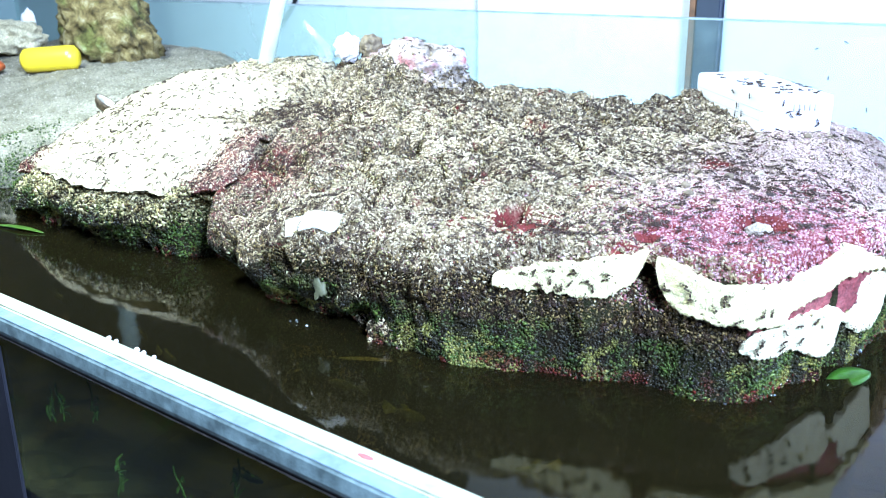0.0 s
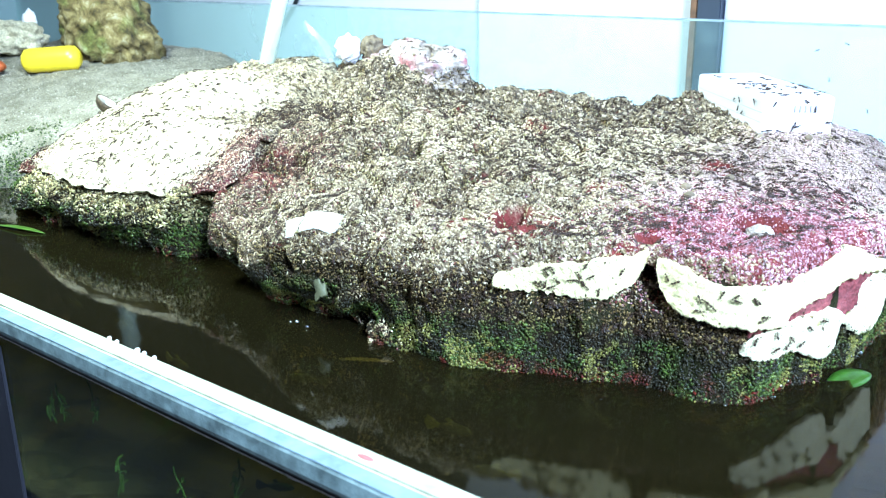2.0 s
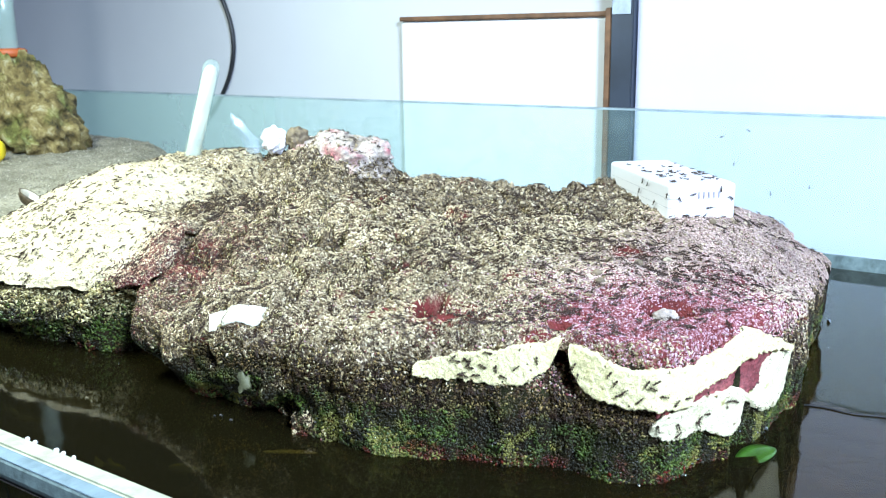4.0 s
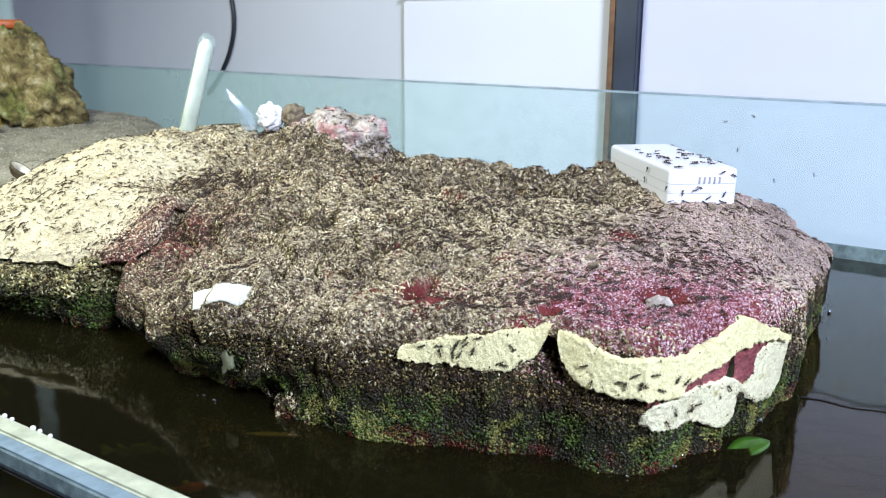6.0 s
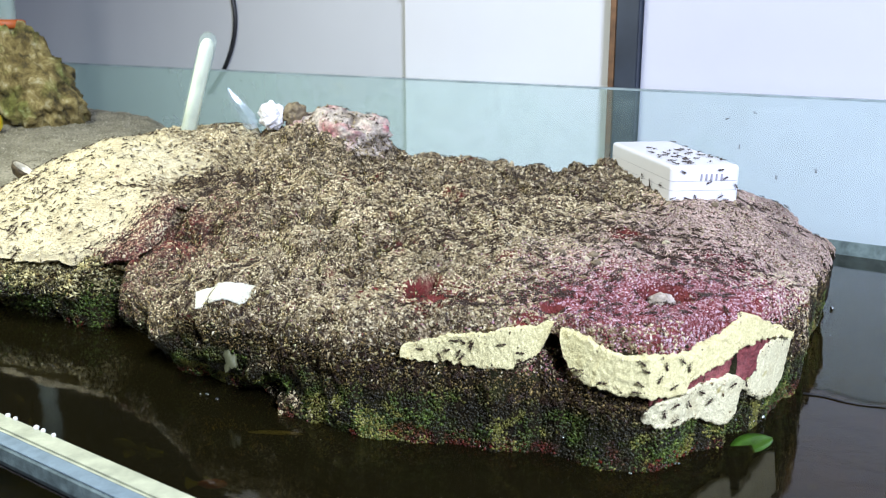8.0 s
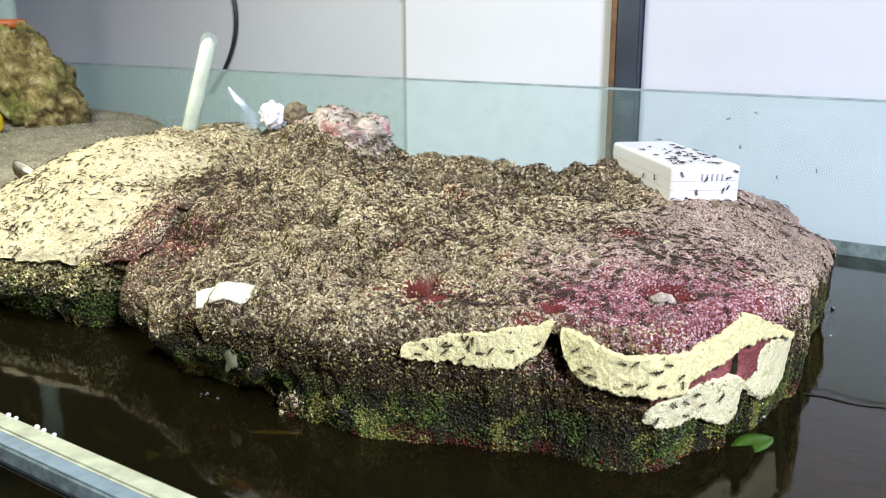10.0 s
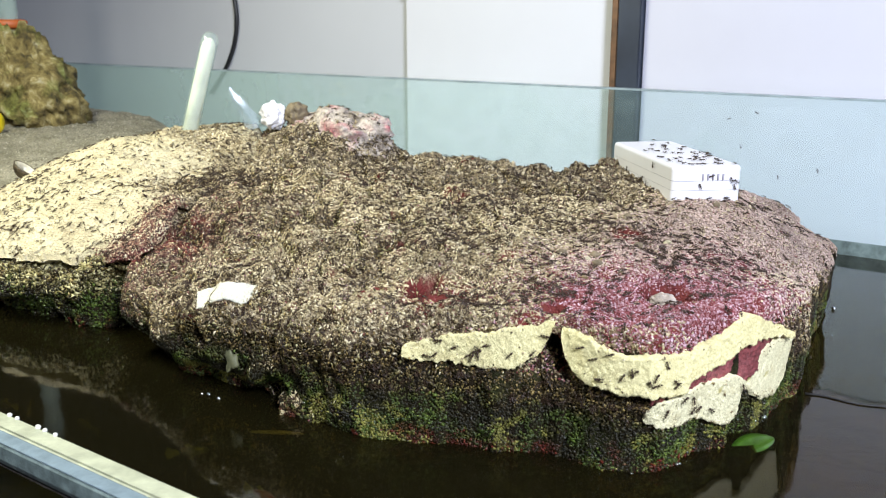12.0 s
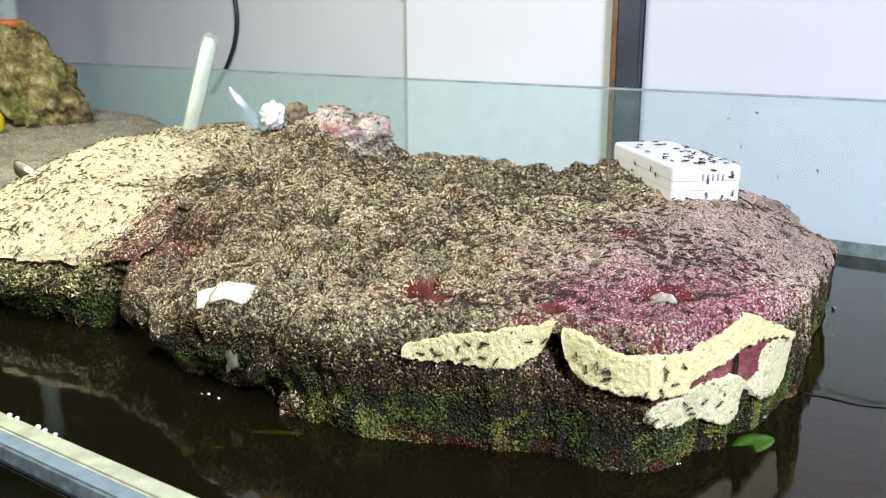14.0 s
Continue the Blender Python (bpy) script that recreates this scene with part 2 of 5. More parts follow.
FOAM = foam_material("cream_foam", (0.78, 0.71, 0.37), (0.66, 0.58, 0.28), (0.45, 0.38, 0.17))
PALE_FOAM = foam_material("pale_foam", (0.82, 0.80, 0.66), (0.78, 0.75, 0.58), (0.70, 0.66, 0.46))
WHITE_FOAM = foam_material("white_foam", (0.80, 0.75, 0.48), (0.68, 0.61, 0.36), (0.42, 0.36, 0.12))

WHITE_PLASTIC = plain("white_plastic", (0.78, 0.76, 0.78), 0.35, 30, 0.03, 0.00005)
SLOT = plain("grey_slot_print", (0.36, 0.34, 0.38), 0.6)
SEAM = plain("pale_seam_plastic", (0.42, 0.40, 0.44), 0.5)
YELLOW = plain("yellow_plastic", (0.85, 0.66, 0.01), 0.3, 30, 0.05, 0.00005)
ORANGE = plain("orange_rubber", (0.42, 0.10, 0.02), 0.5, 40, 0.2)
BLACK = plain("black_rubber", (0.012, 0.012, 0.014), 0.45, 40, 0.2)
SHELL_DARK = plain("dark_brown_shell", (0.07, 0.05, 0.025), 0.45, 400, 0.6, 0.0006)
SHELL_PALE = plain("pale_shell_lining", (0.42, 0.39, 0.30), 0.25, 120, 0.45, 0.0003)
LEAF_WET = plain("wet_leaf_green", (0.035, 0.085, 0.006), 0.3, 150, 0.4, 0.0004)
SLATE = plain("slate_blue_board", (0.030, 0.038, 0.055), 0.45, 18, 0.3)
BROWN = plain("brown_edge_wood", (0.14, 0.07, 0.03), 0.6, 90, 0.4)
WALL = plain("white_painted_wall", (0.55, 0.55, 0.565), 0.7, 3, 0.05, 0.0004)
# dark colour stands in for an unlit room in the front pane's reflection
DIM_WALL = plain("dim_wall", (0.20, 0.18, 0.16), 0.8, 3, 0.1)
FLECK = plain("pale_fleck_stone", (0.13, 0.13, 0.06), 0.6, 300, 0.2)
# one white board in two tones: left lighter, right dimmer and bluish, as lit
LIT_BOARD = plain("lit_white_board", (0.70, 0.695, 0.715), 0.5, 4, 0.03, 0.0003)
BOARD = plain("white_board", (0.60, 0.59, 0.64), 0.55, 4, 0.04, 0.0003)
CEILING = plain("ceiling_paint", (0.7, 0.7, 0.7), 0.8, 3, 0.05)
FLOOR = plain("dark_floor", (0.12, 0.10, 0.09), 0.6, 8, 0.3)
CABINET = plain("black_cabinet", (0.015, 0.015, 0.02), 0.5, 20, 0.3)
RIM_WHITE = plain("limescale_rim", (0.42, 0.43, 0.30), 0.3, 90, 0.25, 0.0004)
RIM_BLUE = plain("pale_glass_strip", (0.21, 0.27, 0.30), 0.2, 90, 0.2, 0.0004)
RIM_GREEN = plain("cut_glass_edge", (0.14, 0.18, 0.17), 0.25, 120, 0.4, 0.0004)
EDGE_GLASS = plain("pale_cut_edge_glass", (0.30, 0.36, 0.37), 0.25, 40, 0.25, 0.0003)
BEAD = plain("dried_silicone_bead", (0.8, 0.78, 0.72), 0.4, 300, 0.1)
RED_STAIN = plain("red_stain", (0.40, 0.12, 0.11), 0.5, 300, 0.3)
LEAF = plain("green_leaf", (0.05, 0.10, 0.006), 0.35, 150, 0.35, 0.0004)
WEED = plain("yellow_green_weed", (0.30, 0.34, 0.04), 0.4, 150, 0.3, 0.0003)
TWIG = plain("dark_twig", (0.02, 0.018, 0.015), 0.6, 150, 0.3)
FISH = plain("silver_fish", (0.22, 0.26, 0.22), 0.25, 300, 0.4, 0.0001, 0.4)
FISH_TAIL = plain("yellow_fish_tail", (0.42, 0.48, 0.06), 0.35, 300, 0.3, 0.0001)
FISH_RED = plain("red_fish", (0.45, 0.08, 0.03), 0.3, 300, 0.3, 0.0001)
TUBE_FILL = plain("cloudy_cream_filling", (0.62, 0.64, 0.50), 0.5, 45, 0.22, 0.0004)
COTTON = plain("white_cotton", (0.75, 0.77, 0.70), 0.9, 300, 0.08, 0.0008)


def glass_material(name, tint, gloss=0.05, haze=0.0, haze_colour=(0.5, 0.6, 0.58), drift=0.0):
    """A clear pane: tinted see-through, sharp reflection, a little dried haze."""
    m = Nodes(name)
    tree, out = m.tree, m.tree.nodes["Material Output"]
    clear = m.node("ShaderNodeBsdfTransparent", Color=(*tint, 1))
    shine = m.node("ShaderNodeBsdfGlossy", Roughness=gloss)
    mix = m.tree.nodes.new("ShaderNodeMixShader")
    m.link(m.gloss_edge(0.035), mix.inputs[0])
    m.link(clear.outputs[0], mix.inputs[1])
    m.link(shine.outputs[0], mix.inputs[2])
    last = mix.outputs[0]
    if haze:
        dust = m.node("ShaderNodeBsdfDiffuse", Color=(*haze_colour, 1))
        mix2 = m.tree.nodes.new("ShaderNodeMixShader")
        film = m.noise(14, 5, 0.6, 0.4)
        if drift:
            place = m.tree.nodes.new("ShaderNodeSeparateXYZ")
            m.link(m.coord, place.inputs[0])
            more = m.node("ShaderNodeMath")
            more.operation = "MULTIPLY_ADD"
            more.inputs[1].default_value, more.inputs[2].default_value = -drift, -0.45 * drift
            m.link(place.outputs["X"], more.inputs[0])
            total = m.node("ShaderNodeMath")
            m.link(film, total.inputs[0])
            m.link(more.outputs[0], total.inputs[1])
            film = total.outputs[0]
        m.link(m.ramp(film, [(0.35, (haze * 0.5,) * 3), (0.75, (haze * 1.6,) * 3), (1.0, (haze * 3.4,) * 3)]), mix2.inputs[0])
        m.link(last, mix2.inputs[1])
        m.link(dust.outputs[0], mix2.inputs[2])
        last = mix2.outputs[0]
    m.link(last, out.inputs["Surface"])
    return m.mat


PANE = glass_material("green_pane_glass", (0.92, 0.98, 0.98), 0.02, 0.13, (0.40, 0.51, 0.46), 0.9)
FRONT_PANE = glass_material("front_pane_glass", (0.34, 0.44, 0.36), 0.03, 0.008)
CLEAR = glass_material("clear_glass", (0.93, 0.97, 0.95), 0.03, 0.12, (0.7, 0.8, 0.75))
CLOUDY = glass_material("cloudy_plastic", (0.85, 0.9, 0.92), 0.15, 0.5, (0.7, 0.75, 0.78))
THIN_PLASTIC = glass_material("thin_clear_plastic", (0.88, 0.93, 0.95), 0.08, 0.22, (0.75, 0.8, 0.82))

m = Nodes("murky_water")
deep = m.node("ShaderNodeBsdfTransparent")
m.link(m.ramp(m.noise(9, 3), [(0.3, (0.36, 0.36, 0.20)), (0.7, (0.50, 0.42, 0.22))]), deep.inputs["Color"])
shine = m.node("ShaderNodeBsdfGlossy", Roughness=0.05, Color=(0.92, 0.92, 0.95, 1))
ripple = m.node("ShaderNodeBump", Strength=0.11, Distance=0.002)
m.link(m.noise(30, 2), ripple.inputs["Height"])
m.link(ripple.outputs["Normal"], shine.inputs["Normal"])
mixer = m.tree.nodes.new("ShaderNodeMixShader")
m.link(m.gloss_edge(0.022, ripple.outputs["Normal"]), mixer.inputs[0])
silt = m.node("ShaderNodeBsdfDiffuse", Color=(0.070, 0.060, 0.022, 1))
turbid = m.tree.nodes.new("ShaderNodeMixShader")
turbid.inputs[0].default_value = 0.07
m.link(deep.outputs[0], turbid.inputs[1])
m.link(silt.outputs[0], turbid.inputs[2])
m.link(turbid.outputs[0], mixer.inputs[1])
m.link(shine.outputs[0], mixer.inputs[2])
m.link(mixer.outputs[0], m.tree.nodes["Material Output"].inputs["Surface"])
WATER = m.mat

m = Nodes("silty_bed", 0.9)
m.colour(m.ramp(m.noise(20, 6, 0.65, 0.5), [(0.28, (0.035, 0.022, 0.010)), (0.45, (0.17, 0.105, 0.040)), (0.58, (0.30, 0.17, 0.060)), (0.72, (0.16, 0.21, 0.050))]))
m.bump(m.noise(90, 4), 0.003)
BED = m.mat


# ---- mesh helpers ----
def mesh_object(name, verts, faces, material, parent=None, smooth=True):
    me = bpy.data.meshes.new(name)
    me.from_pydata(verts, [], faces)
    me.materials.append(material)
    if smooth:
        me.polygons.foreach_set("use_smooth", np.ones(len(me.polygons), bool))
    me.update()
    ob = new(name, me)
    ob.parent = parent
    return ob


def part(name, bm, material, parent=None, label="", smooth=False):
    """Links a bmesh as one mesh object."""
    me = bpy.data.meshes.new(name)
    bmesh.ops.recalc_face_normals(bm, faces=bm.faces)
    bm.to_mesh(me)
    bm.free()
    me.materials.append(material)
    if smooth:
        me.polygons.foreach_set("use_smooth", np.ones(len(me.polygons), bool))
    ob = new(name, me)
    ob.parent = parent
    return tagged(ob, label)


def box(x0, x1, y0, y1, z0, z1, bevel=0.0, segments=2):
    bm = bmesh.new()
    bmesh.ops.create_cube(bm, size=1)
    for v in bm.verts:
        v.co = Vector(((x0 + x1) / 2 + v.co.x * (x1 - x0), (y0 + y1) / 2 + v.co.y * (y1 - y0), (z0 + z1) / 2 + v.co.z * (z1 - z0)))
    if bevel:
        bmesh.ops.bevel(bm, geom=bm.edges[:], offset=bevel, segments=segments, affect="EDGES")
    return bm


def lathe(profile, segments=24, m=Matrix()):
    """A solid of revolution about z from (radius, z) pairs; radius 0 closes an end."""
    bm = bmesh.new()
    rings = []
    for r, z in profile:
        if r == 0:
            rings.append([bm.verts.new(m @ Vector((0, 0, z)))])
        else:
            rings.append([bm.verts.new(m @ Vector((r * math.cos(a), r * math.sin(a), z))) for a in (2 * math.pi * i / segments for i in range(segments))])
    for a, b in zip(rings, rings[1:]):
        for i in range(segments):
            j = (i + 1) % segments
            if len(a) == 1 and len(b) == 1:
                continue
            if len(a) == 1:
                bm.faces.new((a[0], b[i], b[j]))
            elif len(b) == 1:
                bm.faces.new((a[i], a[j], b[0]))
            else:
                bm.faces.new((a[i], a[j], b[j], b[i]))
    return bm


def tube(points, radius, segments=10):
    """A round tube along points."""
    bm = bmesh.new()
    rings = []
    pts = [Vector(p) for p in points]
    q = (pts[1] - pts[0]).to_track_quat("Z", "Y")
    for i, p in enumerate(pts):
        d = (pts[min(i + 1, len(pts) - 1)] - pts[max(i - 1, 0)]).normalized()
        q = (q @ Vector((0, 0, 1))).rotation_difference(d) @ q
        rr = radius(i / (len(pts) - 1)) if callable(radius) else radius
        rings.append([bm.verts.new(p + q @ Vector((rr * math.cos(a), rr * math.sin(a), 0))) for a in (2 * math.pi * k / segments for k in range(segments))])
    for a, b in zip(rings, rings[1:]):
        for k in range(segments):
            bm.faces.new((a[k], a[(k + 1) % segments], b[(k + 1) % segments], b[k]))
    bm.faces.new(rings[0])
    bm.faces.new(rings[-1])
    return bm


def curve_through(ctrl, n, closed=True):
    """n points of a smooth curve through the control points."""
    c = np.array(ctrl, float)
    k = len(c)
    out = []
    for i in range(n):
        u = i / n * k if closed else i / (n - 1) * (k - 1)
        j = min(int(u), k - 1 if closed else k - 2)
        f = u - j
        p = [c[(j + d) % k] if closed else c[min(max(j + d, 0), k - 1)] for d in (-1, 0, 1, 2)]
        out.append(0.5 * (2 * p[1] + (p[2] - p[0]) * f + (2 * p[0] - 5 * p[1] + 4 * p[2] - p[3]) * f * f + (3 * p[1] - p[0] - 3 * p[2] + p[3]) * f ** 3))
    return np.array(out)


def fbm(p, scale, octaves=4):
    return noise.fractal(Vector(p) * scale, 1.0, 2.0, octaves)


class Rock:
    """A rock with a smooth crown over a closed plan curve and steep rough sides down to its foot."""

    def __init__(self, ctrl, centre, crown, foot, shoulder, lump=0.004, under=0.0, ragged=0.0, nu=420, nr=70, ns=26, seed=0.0, cave=None, dents=(), calm=None):
        self.centre, self.crown, self.shoulder, self.lump, self.seed = Vector(centre), crown, shoulder, lump, seed
        rim = curve_through(ctrl, nu)
        if sum(a[0] * b[1] - b[0] * a[1] for a, b in zip(rim, np.roll(rim, -1, 0))) < 0:
            rim = rim[::-1]
        if ragged:
            rim = np.array([c + (c - np.array(centre)) / np.hypot(*(c - np.array(centre))) * ragged * (fbm((c[0], c[1], seed), 38, 2) + 0.7 * fbm((c[0], c[1], seed + 3), 130, 3)) for c in rim])
        verts = []
        for r in np.linspace(0, 1, nr + 1)[1:]:
            r = 1 - (1 - r) ** 1.25
            for x, y in rim:
                px, py = centre[0] + (x - centre[0]) * r, centre[1] + (y - centre[1]) * r
                far = math.hypot(x - centre[0], y - centre[1]) * (1 - r)
                s = shoulder(x, y)
                k = max(0.0, 1 - far / s)
                z = crown(px, py) - s * 0.75 * (1 - math.sqrt(max(0.0, 1 - k * k)))
                verts.append(Vector((px, py, z)))
        for j in range(1, ns + 1):
            f = (j / ns) ** 1.5
            for i, (x, y) in enumerate(rim):
                top = verts[(nr - 1) * nu + i].z
                out = 1 + 0.012 * math.sin(math.pi * min(1.0, f * 3.2)) - 0.016 * min(1.0, f * 2.8) ** 1.5 - under * f * f
                end = foot(x, y) if callable(foot) else foot
                z = top + (end - top) * f
                if cave:
                    low = min(1.0, max(0.0, (0.030 - z) / 0.028))
                    out -= cave(x, y) * low * low * (3 - 2 * low) / math.hypot(x - centre[0], y - centre[1])
                verts.append(Vector((centre[0] + (x - centre[0]) * out, centre[1] + (y - centre[1]) * out, z)))
        faces = []
        rows = nr + ns
        for j in range(rows - 1):
            for i in range(nu):
                k = (i + 1) % nu
                faces.append((j * nu + i, (j + 1) * nu + i, (j + 1) * nu + k, j * nu + k))
        verts.append(Vector((centre[0], centre[1], crown(*centre))))
        for i in range(nu):
            faces.append((len(verts) - 1, i, (i + 1) % nu))
        self.nu, self.nr = nu, nr
        off = Vector((seed, seed * 1.7, 0))
        for n_, v in enumerate(verts):
            side = n_ >= (nr - 4) * nu and n_ < len(verts) - 1
            a = lump * (1.9 if side else 0.8) * (calm(v) if calm else 1.0)
            v += Vector((fbm(v + off, 34) * a, fbm(v + off + Vector((5, 1, 2)), 34) * a, fbm(v + off + Vector((2, 7, 4)), 26) * lump * 0.9 + fbm(v + off, 110) * lump * 0.3))
        for place, reach, push in dents:
            k = np.linalg.norm(np.array(verts) - np.array(place), axis=1) / reach
            for i in np.nonzero(k < 1.6)[0]:
                verts[i] += Vector(push) * math.exp(-k[i] ** 4)
        self.verts, self.faces = [tuple(v) for v in verts], faces

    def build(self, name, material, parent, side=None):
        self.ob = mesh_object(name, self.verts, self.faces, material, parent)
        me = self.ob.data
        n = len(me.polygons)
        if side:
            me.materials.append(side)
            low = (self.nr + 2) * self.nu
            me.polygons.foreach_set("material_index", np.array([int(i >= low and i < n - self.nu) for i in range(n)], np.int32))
        self.measure(me, np.array(self.verts), self.faces)
        return self.ob

    def measure(self, me, vv, faces):
        n = len(me.polygons)
        self.area, self.mid, self.nor = np.empty(n), np.empty(n * 3), np.empty(n * 3)
        me.polygons.foreach_get("area", self.area)
        me.polygons.foreach_get("center", self.mid)
        me.polygons.foreach_get("normal", self.nor)
        self.mid, self.nor = self.mid.reshape(-1, 3), self.nor.reshape(-1, 3)
        self.corner = vv[np.array([f if len(f) == 4 else (*f, f[0]) for f in faces])]

    def sample(self, n, weight, rng):
        """n random places on the surface, with normals, by weight(mid, normal)."""
        w = self.area * weight(self.mid, self.nor)
        i = rng.choice(len(w), n, p=w / w.sum())
        c = self.corner[i]
        a, b = rng.uniform(0, 1, (n, 1)), rng.uniform(0, 1, (n, 1))
        return (c[:, 0] * (1 - a) + c[:, 1] * a) * (1 - b) + (c[:, 3] * (1 - a) + c[:, 2] * a) * b, self.nor[i]


class Surface(Rock):
    """The faces of a finished mesh object, to strew things on."""

    def __init__(self, ob):
        self.ob = ob
        me = ob.data
        self.measure(me, np.array([tuple(v.co) for v in me.vertices]), [tuple(f.vertices) for f in me.polygons])


def scatter(name, places, normals, shape_v, shape_f, sizes, sink, material, parent, rng, tilt=0.35, smooth=True):
    """One joined mesh of many small pieces laid on a surface. sizes: (n, 3) scales along, across, up."""
    n, sv = len(places), np.array(shape_v)
    up = normals + rng.normal(0, tilt, (n, 3))
    up /= np.linalg.norm(up, axis=1)[:, None]
    ax = rng.normal(0, 1, (n, 3))
    ax -= up * (ax * up).sum(1)[:, None]
    ax /= np.linalg.norm(ax, axis=1)[:, None]
    ay = np.cross(up, ax)
    p = places + normals * (sizes[:, 2:3] * sink)
    v = p[:, None, :] + sv[None, :, 0:1] * ax[:, None, :] * sizes[:, None, 0:1] + sv[None, :, 1:2] * ay[:, None, :] * sizes[:, None, 1:2] + sv[None, :, 2:3] * up[:, None, :] * sizes[:, None, 2:3]
    k = len(sv)
    fl = [tuple(q) for q in shape_f]
    sf = np.array(fl)
    f = (sf[None] + (np.arange(n) * k)[:, None, None]).reshape(-1, sf.shape[1])
    me = bpy.data.meshes.new(name)
    me.from_pydata(v.reshape(-1, 3), [], f)
    me.materials.append(material)
    me.polygons.foreach_set("use_smooth", np.full(len(me.polygons), smooth))
    me.update()
    ob = new(name, me)
    ob.parent = parent
    return tagged(ob, kind="stuff")


GRAIN_V = [(1, 0.15, 0), (-0.75, 0.9, 0.05), (-0.65, -0.95, -0.05), (0.1, 0.05, 1), (-0.1, 0, -1)]
GRAIN_F = [(0, 1, 3), (1, 2, 3), (2, 0, 3), (1, 0, 4), (2, 1, 4), (0, 2, 4)]
GOLD = (1 + 5 ** 0.5) / 2
_k = 1 / math.hypot(1, GOLD)
CLUMP_V = [(s * _k * a, t * _k * b, 0) if o == 0 else (0, s * _k * a, t * _k * b) if o == 1 else (t * _k * b, 0, s * _k * a) for o in range(3) for s in (-1, 1) for t in (-1, 1) for a, b in ((1, GOLD),)]
_hull = bmesh.new()
for _c in CLUMP_V:
    _hull.verts.new(_c)
bmesh.ops.convex_hull(_hull, input=_hull.verts[:])
_hull.verts.index_update()
CLUMP_V, CLUMP_F = [tuple(v.co) for v in _hull.verts], [tuple(v.index for v in f.verts) for f in _hull.faces]
_hull.free()


# ---- room ----
def structure(name, bm, material, label, category):
    return tagged(part(name, bm, material), label, category, kind="structure")


structure("floor", box(-2.7, 1.7, -2.0, 1.05, -0.86, -0.80), FLOOR, "dark plain floor of the room", "floor")
structure("ceiling", box(-2.7, 1.7, -2.0, 1.05, 1.75, 1.80), CEILING, "plain pale painted ceiling", "ceiling")
structure("wall_north", box(-2.7, 1.7, 0.93, 1.05, -0.80, 1.75), WALL, "white painted wall behind the glass tank", "wall")
structure("wall_south", box(-2.7, 1.7, -2.0, -1.9, -0.80, 1.75), DIM_WALL, "unseen wall behind, coloured dark brown-grey to dim reflections", "wall")
structure("wall_west", box(-2.7, -2.6, -1.9, 0.93, -0.80, 1.75), WALL, "white painted wall", "wall")
structure("wall_east", box(1.6, 1.7, -1.9, 0.93, -0.80, 1.75), WALL, "white painted wall", "wall")
# dark panel added out of view, so the water at the left reflects less
structure("wall_upper", box(-2.6, -0.72, 0.912, 0.9295, 0.315, 1.75), CABINET, "dark panel high on the wall, added for the water's reflection", "wall")

# boards on the wall behind the tank
board = new("wall_board")
tagged(board, "smooth white board with a brown edge leaning on the wall", "board")
part("panel", box(-0.694, -0.4115, 0.917, 0.9290, -0.16, 0.236, 0.003), LIT_BOARD, board)
part("edge_strip", box(-0.4110, -0.4035, 0.898, 0.9290, -0.16, 0.245, 0.001), BROWN, board, "thin brown wooden edge")
part("top_edge", box(-0.694, -0.4145, 0.915, 0.9290, 0.2365, 0.242, 0.001), BROWN, board, "thin brown wooden edge")
strip = new("wall_strip")
tagged(strip, "dark slate-blue upright board strip on the wall", "strip")
part("strip_board", box(-0.4028, -0.3780, 0.896, 0.925, -0.16, 0.8, 0.001), SLATE, strip)
part("tape", box(-0.4015, -0.381, 0.8945, 0.8955, 0.238, 0.27), CLOUDY, strip, "strip of shiny clear tape")
right_board = new("wall_board")
tagged(right_board, "large smooth white board on the wall", "board")
part("panel", box(-0.3785, 1.2, 0.905, 0.925, -0.16, 0.9, 0.002), BOARD, right_board)

cable = new("cable")
tagged(cable, "thin black cable hanging behind the tank", "cable")


def cord_at(z):
    """The cord bows to one side just above the pane, and clears the dark panel higher up."""
    d = z - 0.215
    x = -1.000 - 5.2 * d * d if d < 0.05 else -1.013 - 0.051 * (1 - math.exp(-(d - 0.05) / 0.1))
    f = min(1.0, max(0.0, (z - 0.27) / 0.04))
    return x * (1 - 0.019 * f), 0.9262 - 0.018 * f, z


part("cord", tube([cord_at(0.105 + 0.012 * k) for k in range(130)], 0.0031, 10), BLACK, cable, smooth=True)

# ---- tank ----
X0, X1, YF, YB = -1.75, 0.5, 0.2215, 0.882
cab = new("tank_cabinet")
tagged(cab, "black cabinet under the glass tank", "cabinet")
part("body", box(X0, X1, 0.19, 0.90, -0.80, -0.172, 0.004), CABINET, cab)

tank = new("glass_tank")
tagged(tank, "large open glass tank, half filled with murky water", "tank")
part("back_pane", box(X0, X1, YB, YB + 0.010, -0.17, 0.140, 0.0008), PANE, tank, "greenish clear glass pane with smudges").visible_shadow = False
part("pane_edge", box(X0, X1, YB - 0.0002, YB + 0.0102, 0.1402, 0.1420), EDGE_GLASS, tank, "cut green glass edge").visible_shadow = False
part("front_pane", box(X0, X1, YF, YF + 0.0120, -0.17, 0.0040), FRONT_PANE, tank, "dark wet glass pane").visible_shadow = False
part("side_pane", box(X0 - 0.012, X0 - 0.0005, YF, YB + 0.010, -0.17, 0.140), PANE, tank).visible_shadow = False
part("side_pane", box(X1 + 0.0005, X1 + 0.012, YF, YB + 0.010, -0.17, 0.140), PANE, tank).visible_shadow = False
part("bottom_pane", box(X0, X1, YF, YB, -0.1715, -0.1702), CABINET, tank)
